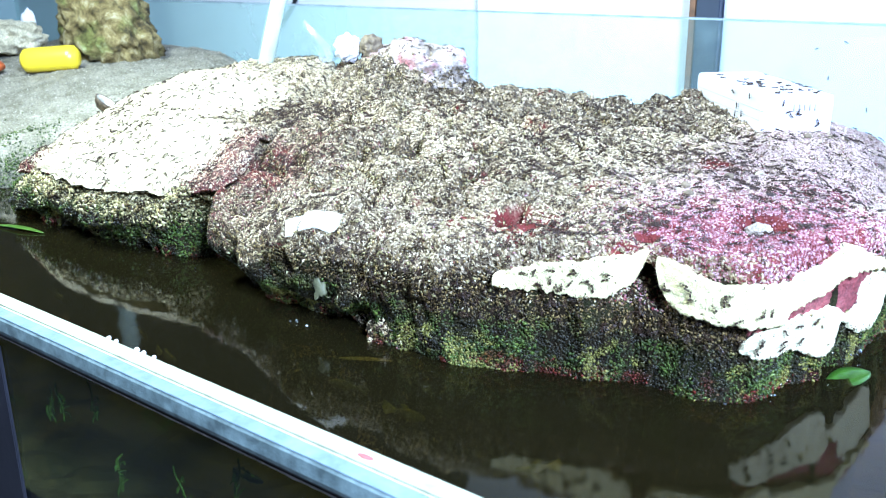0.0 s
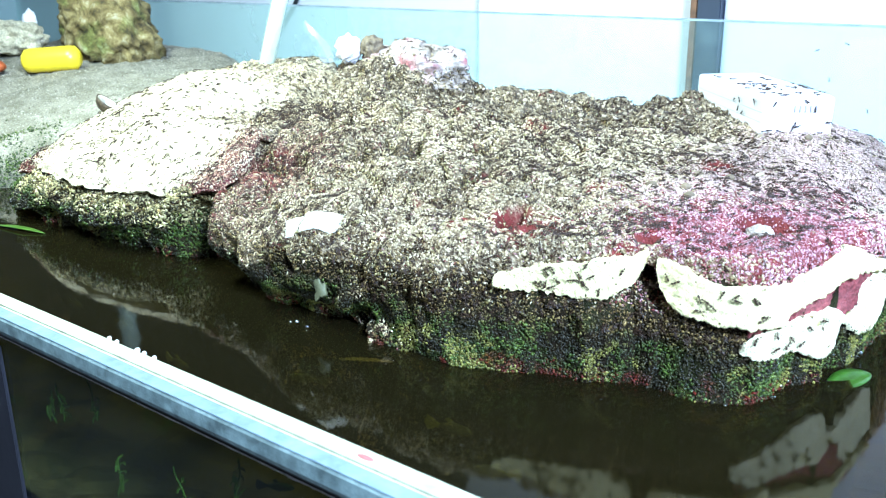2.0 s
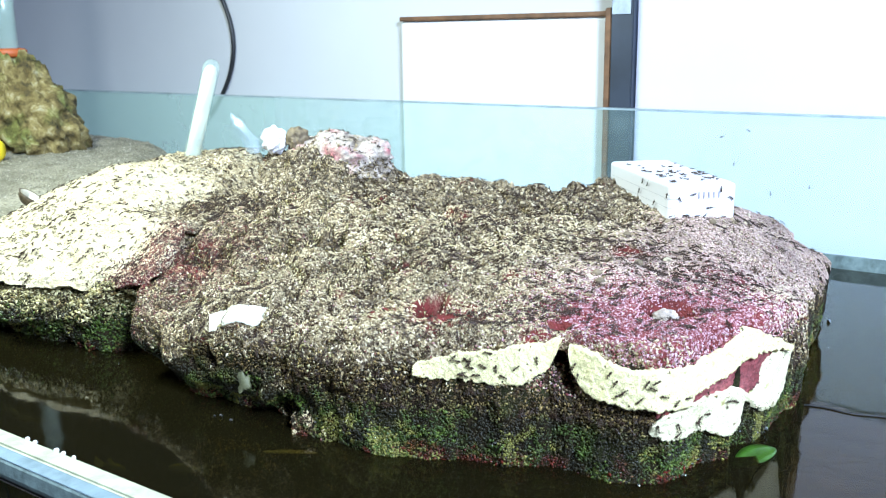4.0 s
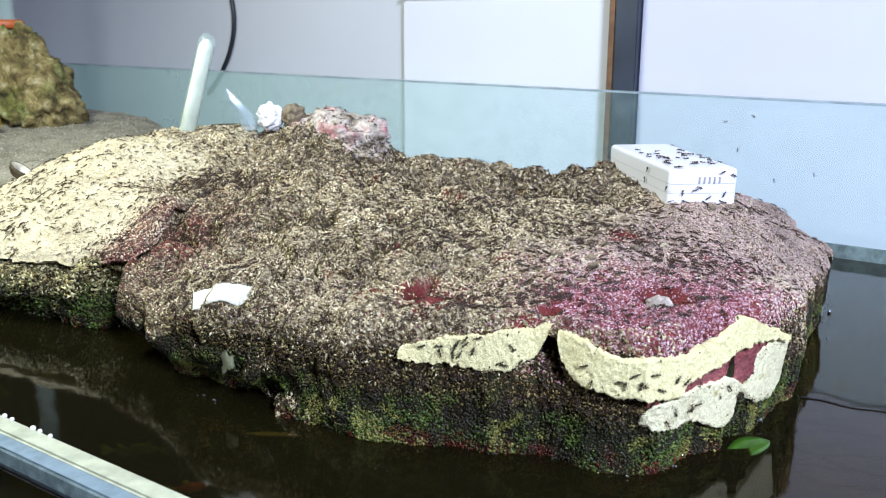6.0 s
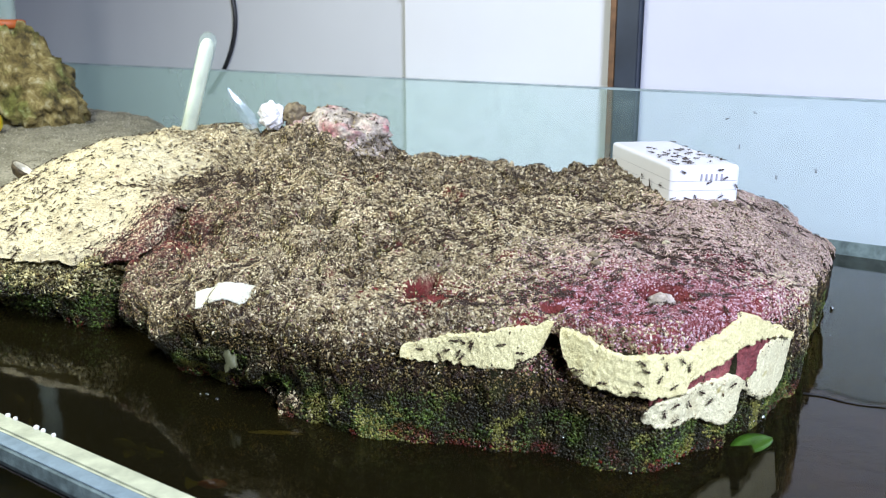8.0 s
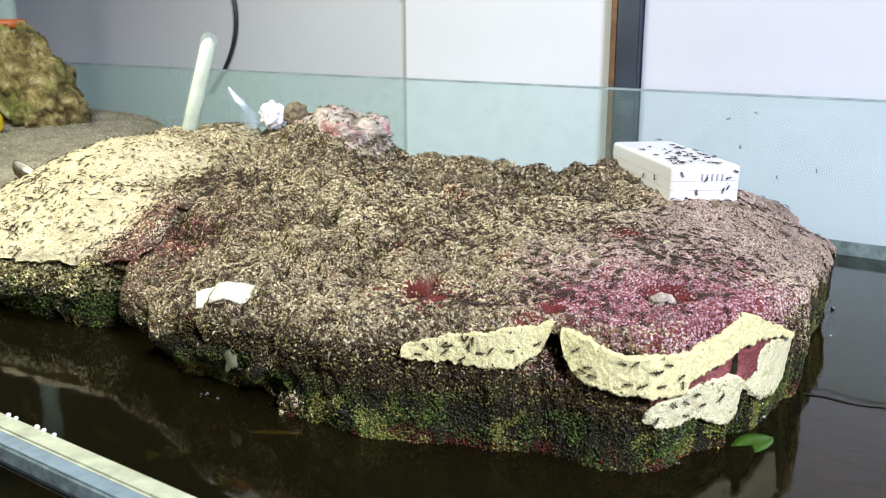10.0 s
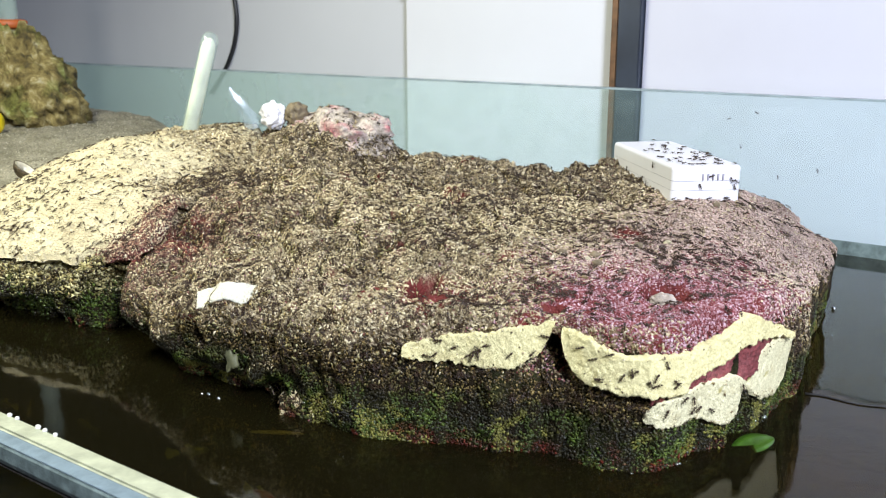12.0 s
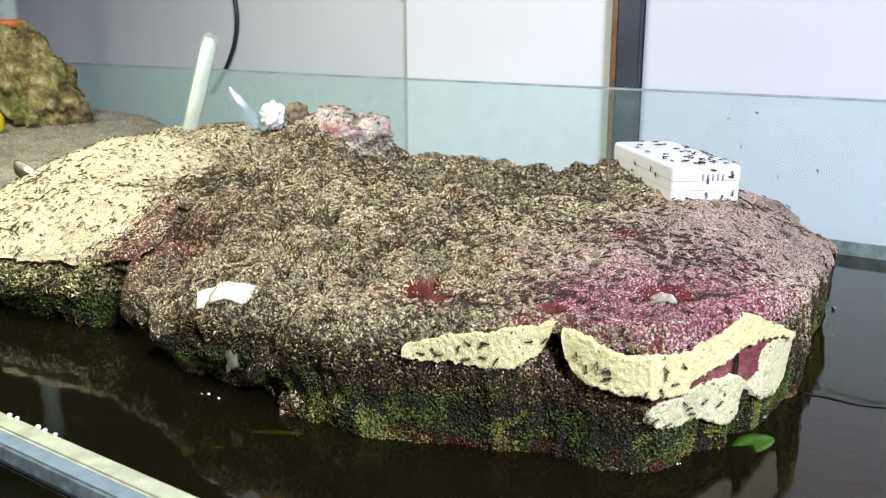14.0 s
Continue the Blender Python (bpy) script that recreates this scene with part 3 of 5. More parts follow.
part("rim_cap", box(X0, X1, YF + 0.0002, YF + 0.0120, 0.0043, 0.0095, 0.0012, 2), RIM_WHITE, tank, "pale limescale on the glass edge")
bm = bmesh.new()
prof = [(0.2206, -0.0030), (0.2206, 0.0080), (0.2130, 0.0084), (0.2120, 0.0074), (0.2114, 0.0010), (0.2122, -0.0016), (0.2150, -0.0030)]
ends = [[bm.verts.new((x, y, z)) for y, z in prof] for x in (X0, X1)]
for k in range(len(prof)):
    j = (k + 1) % len(prof)
    bm.faces.new((ends[0][k], ends[0][j], ends[1][j], ends[1][k]))
bm.faces.new(ends[0])
bm.faces.new(ends[1])
part("outer_rail", bm, RIM_GREEN, tank, "pale glass rail along the rim")
part("rail_top", box(X0, X1, 0.2128, 0.2206, 0.0086, 0.0093, 0.0002), RIM_BLUE, tank, "pale blue strip on top of the rail")
part("rail_gap", box(X0, X1, 0.2207, 0.2214, -0.0030, 0.0086), BLACK, tank, "black strip filling the gap beside the rail")
# black seal strip also paints in the shadow below the rail
part("seal", box(X0, X1, 0.2200, 0.2213, -0.0106, -0.0035), BLACK, tank, "black silicone seal with the rail's shadow painted in")
bm = bmesh.new()
edge = []
for k in range(900):
    x = X0 + (X1 - X0) * k / 899
    w = 0.0009 + 0.0007 * max(0, noise.noise((x * 90, 0, 5))) + 0.0004 * noise.noise((x * 400, 2, 5))
    edge.append([bm.verts.new((x, 0.2204, -0.0109)), bm.verts.new((x, 0.2204, -0.0109 - w)), bm.verts.new((x, 0.2213, -0.0109 - w)), bm.verts.new((x, 0.2213, -0.0109))])
for a, b in zip(edge, edge[1:]):
    for k in range(4):
        bm.faces.new((a[k], a[(k + 1) % 4], b[(k + 1) % 4], b[k]))
part("seal_edge", bm, BEAD, tank, "ragged pale edge of the seal")
panel = part("black_panel", box(-0.74, -0.544, 0.2190, 0.2212, -0.168, -0.018, 0.0006), CABINET)
tagged(panel, "black plastic panel against the front pane", "panel")
part("water_mark", box(X0, X1, YB - 0.004, YB - 0.0005, -0.02, 0.0125, 0.001), RIM_GREEN, tank, "pale scale band at the water line")

# dried beads and a stain on the rim
rngb = random.Random(4)
for bx in (-0.4395, -0.4325, -0.4135, -0.4075, -0.3985):
    r = rngb.uniform(0.0012, 0.0022)
    ob = part("bead", lathe([(0, -r), (r * 0.7, -r * 0.7), (r, 0), (r * 0.7, r * 0.7), (0, r)], 10), BEAD, None, smooth=True)
    ob.location = (bx, 0.2326, 0.0093 + r * 0.3)
    tagged(ob, "small white dried silicone bead on the rim", "bead", "beads on the rim")
ob = part("rim_stain", lathe([(0, 0), (0.0045, 0), (0.0036, 0.0003), (0, 0.0004)], 14), RED_STAIN)
ob.matrix_world = Matrix.Translation((-0.245, 0.2270, 0.00965)) @ Matrix.Diagonal((1, 0.35, 1, 1))
tagged(ob, "small red stain on the pale rim", "stain")

water = structure("water", box(X0 + 0.001, X1 - 0.001, 0.2337, YB - 0.0045, -0.0002, 0.0), WATER, "still dark murky water in the tank", "water")
bmesh_bed = bmesh.new()
bmesh.ops.create_grid(bmesh_bed, x_segments=140, y_segments=50, size=0.5)
for v in bmesh_bed.verts:
    v.co = Vector(((X0 + X1) / 2 + v.co.x * (X1 - X0 - 0.004), (0.2338 + YB) / 2 + v.co.y * (YB - 0.2338 - 0.004), 0))
    v.co.z = -0.135 + 0.012 * fbm(v.co, 9) + 0.004 * fbm(v.co, 40)
structure("tank_bed", bmesh_bed, BED, "silty brown bed under the murky water", "ground")

# ---- the rock island ----
# base height and mounds: x, y, half-widths, rise
MOUNDS = [(-.15, .40, .07, .05, -.0072), (-.27, .39, .07, .05, -.0100), (-.12, .6, .05, .1, -.0338), (-.15, .72, .06, .05, -.0232),
          (-.21, .64, .06, .06, .0070), (-.30, .69, .06, .05, .0170), (-.38, .62, .06, .035, -.0072), (-.43, .67, .07, .03, .0090),
          (-.59, .640, .075, .055, .0430), (-.45, .51, .1, .06, .0124), (-.45, .35, .12, .05, -.0300), (-.52, .47, .06, .05, -.0020), (-.40, .560, .09, .018, .0060), (-.29, .585, .03, .018, .0050), (-.385, .350, .036, .024, .0095)]


# hollows, holes and cracks: x, y, half-lengths, turn in degrees, depth
PITS = [(-.2850, .390, .0200, .0075, 110, .0300), (-.397, .443, .018, .0050, 110, .010), (-.337, .430, .022, .0055, 102, .010), (-.305, .373, .006, .005, 0, .008), (-.4735, .445, .013, .006, 93, .011),
        (-.42, .600, .050, .015, 4, .018), (-.340, .432, .014, .006, 20, .012), (-.396, .431, .010, .007, 0, .013), (-.428, .424, .014, .006, 15, .011),
        (-.159, .430, .0110, .0100, 0, .013), (-.236, .521, .034, .0070, 8, .015), (-.600, .565, .015, .020, 0, .018), (-.335, .606, .050, .016, 8, .020),
        (-.50, .555, .060, .018, 22, .017), (-.521, .415, .050, .007, 117, .011), (-.325, .393, .006, .004, 0, .009), (-.284, .429, .008, .004, 10, .008),
        (-.269, .612, .012, .010, 0, .009), (-.20, .385, .006, .005, 0, .006), (-.46, .46, .020, .006, 25, .008), (-.37, .47, .016, .005, -15, .007), (-.55, .60, .010, .008, 0, .010)]


def main_crown(x, y):
    z = 0.0806 + sum(a * math.exp(-((x - cx) / rx) ** 2 - ((y - cy) / ry) ** 2) for cx, cy, rx, ry, a in MOUNDS)
    for cx, cy, rx, ry, turn, deep in PITS:
        c, s = math.cos(radians(turn)), math.sin(radians(turn))
        u, v = ((x - cx) * c + (y - cy) * s) / rx, ((y - cy) * c - (x - cx) * s) / ry
        k = u * u + v * v
        if k < 6:
            z -= deep * math.exp(-k ** 3)
    wild = min(1.0, max(0.0, (y - 0.54) / 0.06)) * min(1.0, max(0.0, (-0.22 - x) / 0.1))
    mid = min(1.0, max(0.0, (-0.24 - x) / 0.12))
    z += (0.0014 + 0.0055 * mid) * fbm((x, y, 0.3), 17, 3) + (0.0066 + 0.0005 * wild) * fbm((x, y, 0.7), 48, 4) * (0.3 + 0.7 * mid) - 0.003 * wild - 0.0100 * mid * max(0.0, 0.13 - abs(fbm((x, y, 4.0), 30, 2))) / 0.13
    return z


def main_shoulder(x, y):
    return 0.007 + 0.020 * min(1.0, max(0.0, (-0.20 - x) / 0.08))


MAIN_PLAN = [(-.497, .354), (-.44, .330), (-.383, .326), (-.351, .335), (-.338, .331), (-.297, .329), (-.241, .350), (-.187, .370), (-.150, .374),
             (-.124, .428), (-.112, .502), (-.122, .563), (-.130, .631), (-.144, .708), (-.20, .742), (-.30, .735), (-.40, .74), (-.52, .72),
             (-.61, .69), (-.675, .62), (-.640, .51), (-.548, .42)]
MOUND_PLAN = [(-.508, .362), (-.57, .350), (-.617, .335), (-.68, .335), (-.755, .346), (-.822, .398), (-.848, .47), (-.81, .545), (-.74, .62),
              (-.68, .64), (-.62, .60), (-.580, .53), (-.540, .445)]


def mound_crown(x, y):
    back = min(1.0, max(0.0, (y - 0.335) / 0.21))
    left = min(1.0, max(0.0, (-0.70 - x) / 0.13))
    sink = min(1.0, max(0.0, (x + 0.665) / 0.07)) * min(1.0, max(0.0, (y - 0.425) / 0.06))
    return 0.046 - 0.035 * sink + 0.0035 * fbm((x, y, 0.2), 20, 3) + 0.063 * math.sin(back * math.pi / 2) ** 1.2 - 0.045 * left ** 1.5 + 0.006 * math.exp(-((x + 0.62) / 0.06) ** 2 - ((y - 0.42) / 0.05) ** 2)


rng = np.random.default_rng(7)
island = new("rock_island")
tagged(island, "low rock island in water, crusted with tan grains and moss", "rock")


def bulge_cave(x, y):
    """How far the foot of the western bulge is hollowed at the water."""
    return 0.020 * min(1.0, max(0.0, (-0.352 - x) / 0.015)) * (y < 0.5)


def calm_face(v):
    """The broken eastern face is flatter than the rest."""
    return 1 - 0.65 * min(1.0, max(0.0, (v.x + 0.30) / 0.04)) * (v.y < 0.62)


# the black gap between the two foam edges, the long split below the second one, and the notch beside the bulge
DENTS = [((-.1925, .3680, .057), .0065, (-.006, .018, .0)), ((-.1865, .3700, .0505), .0055, (-.006, .018, .0)), ((-.2015, .3650, .0500), .004, (-.003, .010, .0)),
         ((-.1390, .4010, .0460), .007, (-.008, .004, .0)), ((-.1280, .4235, .0490), .007, (-.008, .004, .0)), ((-.1215, .4370, .0460), .006, (-.006, .003, .0)),
         ((-.3490, .3360, .008), .012, (-.006, .024, .0)), ((-.5050, .3620, .018), .016, (.008, .012, .0))]
main = Rock(MAIN_PLAN, (-.34, .54), main_crown, -0.13, main_shoulder, 0.0040, 0.04, 0.004, nu=640, nr=140, ns=40, seed=3.0, cave=bulge_cave, dents=DENTS, calm=calm_face)
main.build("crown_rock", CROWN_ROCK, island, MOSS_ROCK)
SLAB_PLAN = [(x + 0.003 * math.sin(9 * k) - 0.002, y + 0.010 + 0.004 * math.sin(5.3 * k)) if y < 0.4 else (x, y) for k, (x, y) in enumerate(MOUND_PLAN)]
mound = Rock(SLAB_PLAN, (-.66, .48), mound_crown, lambda x, y: mound_crown(x, y) - 0.008, lambda x, y: 0.006, 0.0035, 0.06, 0.003, nu=520, nr=70, ns=8, seed=11.0)
mound.build("mound_slab", MOUND_ROCK, island)
foot = Rock(MOUND_PLAN, (-.66, .48), lambda x, y: mound_crown(x, y) - 0.0068 - 0.0055 * max(0.0, noise.noise((x * 55, y * 55, 3.0))), -0.13, lambda x, y: 0.026, 0.0055, 0.06, 0.006, nu=360, nr=44, ns=34, seed=15.0, cave=lambda x, y: 0.020 * (y < 0.45), dents=[((-.5250, .3560, .022), .022, (-.006, .034, .0))])
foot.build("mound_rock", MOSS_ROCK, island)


def ell(p, cx, cy, rx, ry):
    return np.exp(-((p[:, 0] - cx) / rx) ** 2 - ((p[:, 1] - cy) / ry) ** 2)


def patchy(p, scale, seed):
    return np.array([noise.noise(Vector((x * scale + seed, y * scale, z * scale))) for x, y, z in p])


def top_only(p, n):
    return np.clip((n[:, 2] - 0.25) / 0.3, 0, 1)


# pits lose their pale grains; the dark base there stands in for shade
def pit_mask(p):
    out = np.zeros(len(p))
    for cx, cy, rx, ry, turn, deep in PITS:
        c, s = math.cos(radians(turn)), math.sin(radians(turn))
        u, v = ((p[:, 0] - cx) * c + (p[:, 1] - cy) * s) / rx, ((p[:, 1] - cy) * c - (p[:, 0] - cx) * s) / ry
        if rx < 0.03:
            out = np.maximum(out, np.exp(-((u * u + v * v) / 2.0) ** 4))
    return out


def sandy(p):
    return np.clip((p[:, 0] + 0.27) / 0.06, 0, 1) * np.clip((p[:, 1] - 0.40) / 0.06, 0, 1)


def tan_weight(p, n):
    red = np.clip(1.25 * ell(p, -.150, .425, .050, .040) + 1.1 * ell(p, -.186, .398, .032, .024) + 0.9 * ell(p, -.268, .378, .02, .014) + 0.85 * ell(p, -.495, .39, .035, .055) + 0.7 * ell(p, -.130, .50, .030, .06), 0, 0.97)
    bare = np.clip(patchy(p, 55, 3.0) * 3 - 1.0, 0, 1)
    upper = np.clip((p[:, 2] - 0.040) / 0.020, 0, 1)
    cover = np.maximum(np.clip((n[:, 2] - 0.2) / 0.3, 0, 1), 0.75 * upper)
    hill = np.clip((p[:, 1] - 0.59) / 0.03, 0, 1) * np.clip((-0.25 - p[:, 0]) / 0.05, 0, 1)
    valley = ell(p, -.545, .500, .045, .035)
    return cover * (1 - red) * (1 - 0.6 * hill) * (1 - 0.6 * valley) * (1 - 0.85 * bare) * (1 - 0.93 * pit_mask(p)) * (p[:, 1] < 0.75)


def upper_cover(p, n):
    return np.maximum(np.clip((n[:, 2] - 0.2) / 0.3, 0, 1), 0.8 * np.clip((p[:, 2] - 0.052) / 0.010, 0, 1))


def pink_weight(p, n):
    low = 0.8 * np.clip((p[:, 2] - 0.030) / 0.010, 0, 1) * (p[:, 0] < -0.42)
    return np.maximum(upper_cover(p, n), low) * (1 - pit_mask(p)) * (ell(p, -.155, .420, .060, .045) + 0.5 * ell(p, -.135, .50, .035, .06) + 0.01)


def side_weight(p, n):
    ledge = np.clip((0.060 - p[:, 2]) / 0.008, 0, 1) * (p[:, 0] > -0.30) + (p[:, 0] <= -0.30)
    return np.clip((0.55 - n[:, 2]) / 0.3, 0, 1) * (p[:, 2] > -0.012) * (p[:, 1] < 0.66) * ledge


def sizes(n, a, b, c, s=0.35):
    k = np.clip(np.exp(rng.normal(0, s, (n, 1))), 0.45, 1.7)
    return k * np.array([[a, b, c]]) * np.exp(rng.normal(0, 0.18, (n, 3)))


def crust(name, rock, n, weight, size, material, label, tilt=0.4, sink=0.25, round_=False):
    p, nn = rock.sample(n, weight, rng)
    ob = scatter(name, p, nn, CLUMP_V if round_ else GRAIN_V, CLUMP_F if round_ else GRAIN_F, sizes(n, *size), sink, material, island, rng, tilt)
    return tagged(ob, label)


def hump_weight(p, n):
    return top_only(p, n) * (ell(p, -.57, .62, .05, .06) + 0.7 * ell(p, -.45, .64, .10, .05) + 0.6 * ell(p, -.32, .67, .08, .05))


# broken foam edges along the front of the crown rock
FACE = [(-.50, .352), (-.383, .328), (-.297, .331), (-.187, .371), (-.150, .379), (-.120, .44), (-.115, .507), (-.123, .60)]
FACE_L = [0.0]
for a, b in zip(FACE, FACE[1:]):
    FACE_L.append(FACE_L[-1] + math.dist(a, b))


def on_face(s, out):
    """The plan place s metres along the front face, set out by some metres."""
    x, y = np.interp(s, FACE_L, [p[0] for p in FACE]), np.interp(s, FACE_L, [p[1] for p in FACE])
    e = 0.012
    dx = np.interp(s + e, FACE_L, [p[0] for p in FACE]) - np.interp(s - e, FACE_L, [p[0] for p in FACE])
    dy = np.interp(s + e, FACE_L, [p[1] for p in FACE]) - np.interp(s - e, FACE_L, [p[1] for p in FACE])
    k = math.hypot(dx, dy)
    return Vector((x + dy / k * out, y - dx / k * out, 0))



def face_s(p):
    """How far along the front face each place lies."""
    best, out = np.full(len(p), 9.0), np.zeros(len(p))
    for (ax, ay), (bx_, by_), l0 in zip(FACE, FACE[1:], FACE_L):
        dx, dy = bx_ - ax, by_ - ay
        n2 = dx * dx + dy * dy
        f = np.clip(((p[:, 0] - ax) * dx + (p[:, 1] - ay) * dy) / n2, 0, 1)
        d = np.hypot(p[:, 0] - ax - f * dx, p[:, 1] - ay - f * dy)
        out = np.where(d < best, l0 + f * math.sqrt(n2), out)
        best = np.minimum(best, d)
    return out, best


# top and bottom line of each bare piece: metres along the face, height
FOAM_A = ([(.2433, .0545), (.2565, .0580), (.268, .061), (.285, .064), (.2961, .067), (.3097, .0691), (.3175, .0707)],
          [(.2433, .0490), (.2564, .0468), (.268, .0477), (.2852, .0459), (.2964, .0470), (.3047, .0514), (.3120, .0560), (.3150, .0630), (.3175, .0690)])
FOAM_B = ([(.3215, .0690), (.332, .0681), (.3388, .0668), (.347, .0629), (.3606, .0626), (.378, .0616), (.3995, .0628), (.4103, .0667), (.4174, .0714), (.4251, .0716), (.4316, .0677), (.4500, .0590), (.466, .0530)],
          [(.3215, .0672), (.3228, .0590), (.3290, .0503), (.337, .0461), (.3597, .0442), (.3750, .0433), (.3791, .0489), (.4007, .051), (.4191, .0564), (.4306, .058), (.466, .0500)])
CHUNK_A = ([(.3600, .0340), (.3658, .0393), (.3761, .0414), (.3905, .0419), (.4092, .0417), (.4169, .0414), (.4235, .0372)],
           [(.3600, .0300), (.3660, .0262), (.3739, .0250), (.3848, .0244), (.3922, .0233), (.404, .0182), (.4141, .0145), (.4216, .0167), (.4235, .0269)])
CHUNK_B = ([(.4260, .0377), (.4301, .0455), (.44, .0505), (.4523, .0505), (.4660, .0490), (.4760, .0450)], [(.4260, .0340), (.4276, .0305), (.4431, .0206), (.4600, .0175), (.4760, .0220)])
SEAM_LINES = ([(.362, .0440), (.3766, .0455), (.385, .0500), (.4138, .0550), (.4258, .0575), (.452, .0540)],
              [(.362, .0385), (.3753, .0385), (.3883, .0400), (.4154, .0400), (.425, .036), (.452, .045)])


def inside(s_, z, lines):
    top, bottom = [np.interp(s_, [q[0] for q in l], [q[1] for q in l]) for l in lines]
    return (s_ > lines[0][0][0]) * (s_ < lines[0][-1][0]) * (z < top - 0.0004) * (z > bottom + 0.0004)


PATCH_AT, PATCH_N = Vector((-.3820, .3350, .0595)), Vector((0.60, -0.65, 0.45)).normalized()
PATCH_U = Vector((-PATCH_N.y, PATCH_N.x, 0)).normalized()
PATCH_V = PATCH_N.cross(PATCH_U)


def patch_uv(p):
    """Places across and up the bare foam patch on the bulge."""
    d = p - np.array(PATCH_AT)
    return d @ np.array(PATCH_U), d @ np.array(PATCH_V)


def bare_face(p):
    """1 where foam or bare red shows on the front face."""
    s_, off = face_s(p)
    out = np.zeros(len(p), bool)
    for lines in (FOAM_A, FOAM_B, CHUNK_A, CHUNK_B, SEAM_LINES):
        out |= inside(s_, p[:, 2], lines) & (off < 0.02)
    u, v = patch_uv(p)
    out |= (np.abs(u) < 0.0162) & (v < 0.0055) & (v > -0.0035) & (p[:, 1] < 0.37)
    return 1.0 * out


BARE = bare_face(main.mid)
TAN_W = tan_weight(main.mid, main.nor) * (1 - BARE)
SANDY = sandy(main.mid)
SIDE_W = side_weight(main.mid, main.nor) * (1 - BARE)
crust("tan_crust", main, 136000, lambda p, n: TAN_W * (1 - 0.9 * SANDY), (0.00108, 0.00042, 0.00042), TAN_GRAIN, "crust of coarse tan grains", 0.55, 0.5)
crust("sand_crust", main, 62000, lambda p, n: TAN_W * SANDY, (0.00072, 0.00042, 0.00036), SAND_GRAIN, "crust of fine pinkish sand", 0.4, 0.4)
crust("pink_crust", main, 40000, lambda p, n: pink_weight(p, n) * (1 - BARE), (0.00072, 0.00046, 0.00036), PINK_GRAIN, "crust of pinkish grains")
crust("moss", main, 125000, lambda p, n: SIDE_W, (0.00074, 0.00044, 0.00046), MOSS_GRAIN, "crumbs of wet brown and green moss", 0.9, 0.5)
crust("green_algae", main, 3000, lambda p, n: SIDE_W * np.clip(patchy(p, 45, 9.0) * 4 - 0.8, 0, 1) * (p[:, 2] < 0.030), (0.0009, 0.0006, 0.0005), ALGA_GRAIN, "patches of green algae", 0.8, 0.8)
crust("clump_crust", main, 13000, hump_weight, (0.0019, 0.0010, 0.0009), HUMP_GRAIN, "coarse brown clumps", 0.9, 0.6)
crust("cream_crust", mound, 40000, top_only, (0.0009, 0.00050, 0.00040), CREAM_GRAIN, "crust of cream-coloured grains")
crust("tan_crust", mound, 9000, lambda p, n: top_only(p, n) * (ell(p, -.65, .57, .06, .03) + 0.8 * ell(p, -.595, .50, .018, .04)), (0.0015, 0.0006, 0.0006), TAN_GRAIN, "brownish grains", 0.6, 0.6)
crust("pink_crust", mound, 7000, lambda p, n: ell(p, -.518, .375, .020, .022) + ell(p, -.532, .415, .014, .020) + 0.5 * ell(p, -.76, .355, .03, .015), (0.0010, 0.0005, 0.0004), RED_GRAIN, "reddish grains along the cracked edge", 0.5, 0.4)
crust("red_crust", main, 6000, lambda p, n: upper_cover(p, n) * ell(p, -.487, .385, .035, .045), (0.0011, 0.0005, 0.0004), RED_GRAIN, "reddish brown grains", 0.5, 0.5)
crust("clump_crust", mound, 5000, lambda p, n: top_only(p, n) * (ell(p, -.572, .482, .022, .020) + 0.6 * ell(p, -.55, .455, .020, .020)), (0.0017, 0.0008, 0.0007), HUMP_GRAIN, "coarse brown clumps", 0.9, 0.6)
crust("pale_moss", main, 5000, lambda p, n: SIDE_W * np.clip((p[:, 2] - 0.030) / 0.02, 0, 1) * (p[:, 0] < -0.24), (0.0014, 0.0006, 0.0006), PALE_MOSS, "pale ochre crumbs", 0.9, 0.7)
def foot_weight(p, n):
    return (p[:, 2] > -0.012) * (p[:, 1] < 0.41 + 0.25 * np.clip((-0.76 - p[:, 0]) / 0.04, 0, 1))


crust("moss", foot, 36000, foot_weight, (0.0013, 0.0008, 0.0007), MOSS_GRAIN, "crumbs of wet moss", 0.9, 0.5)
crust("pale_moss", foot, 24000, lambda p, n: foot_weight(p, n) * np.clip((p[:, 2] - 0.022) / 0.016, 0, 1), (0.0017, 0.0008, 0.0007), PALE_MOSS, "pale wet crumbs", 0.9, 0.7)
crust("green_algae", foot, 3000, lambda p, n: side_weight(p, n) * np.clip(patchy(p, 60, 2.0) * 3, 0, 1) * (p[:, 2] < 0.03), (0.0012, 0.0008, 0.0007), ALGA_GRAIN, "patches of green algae", 0.8, 0.8)

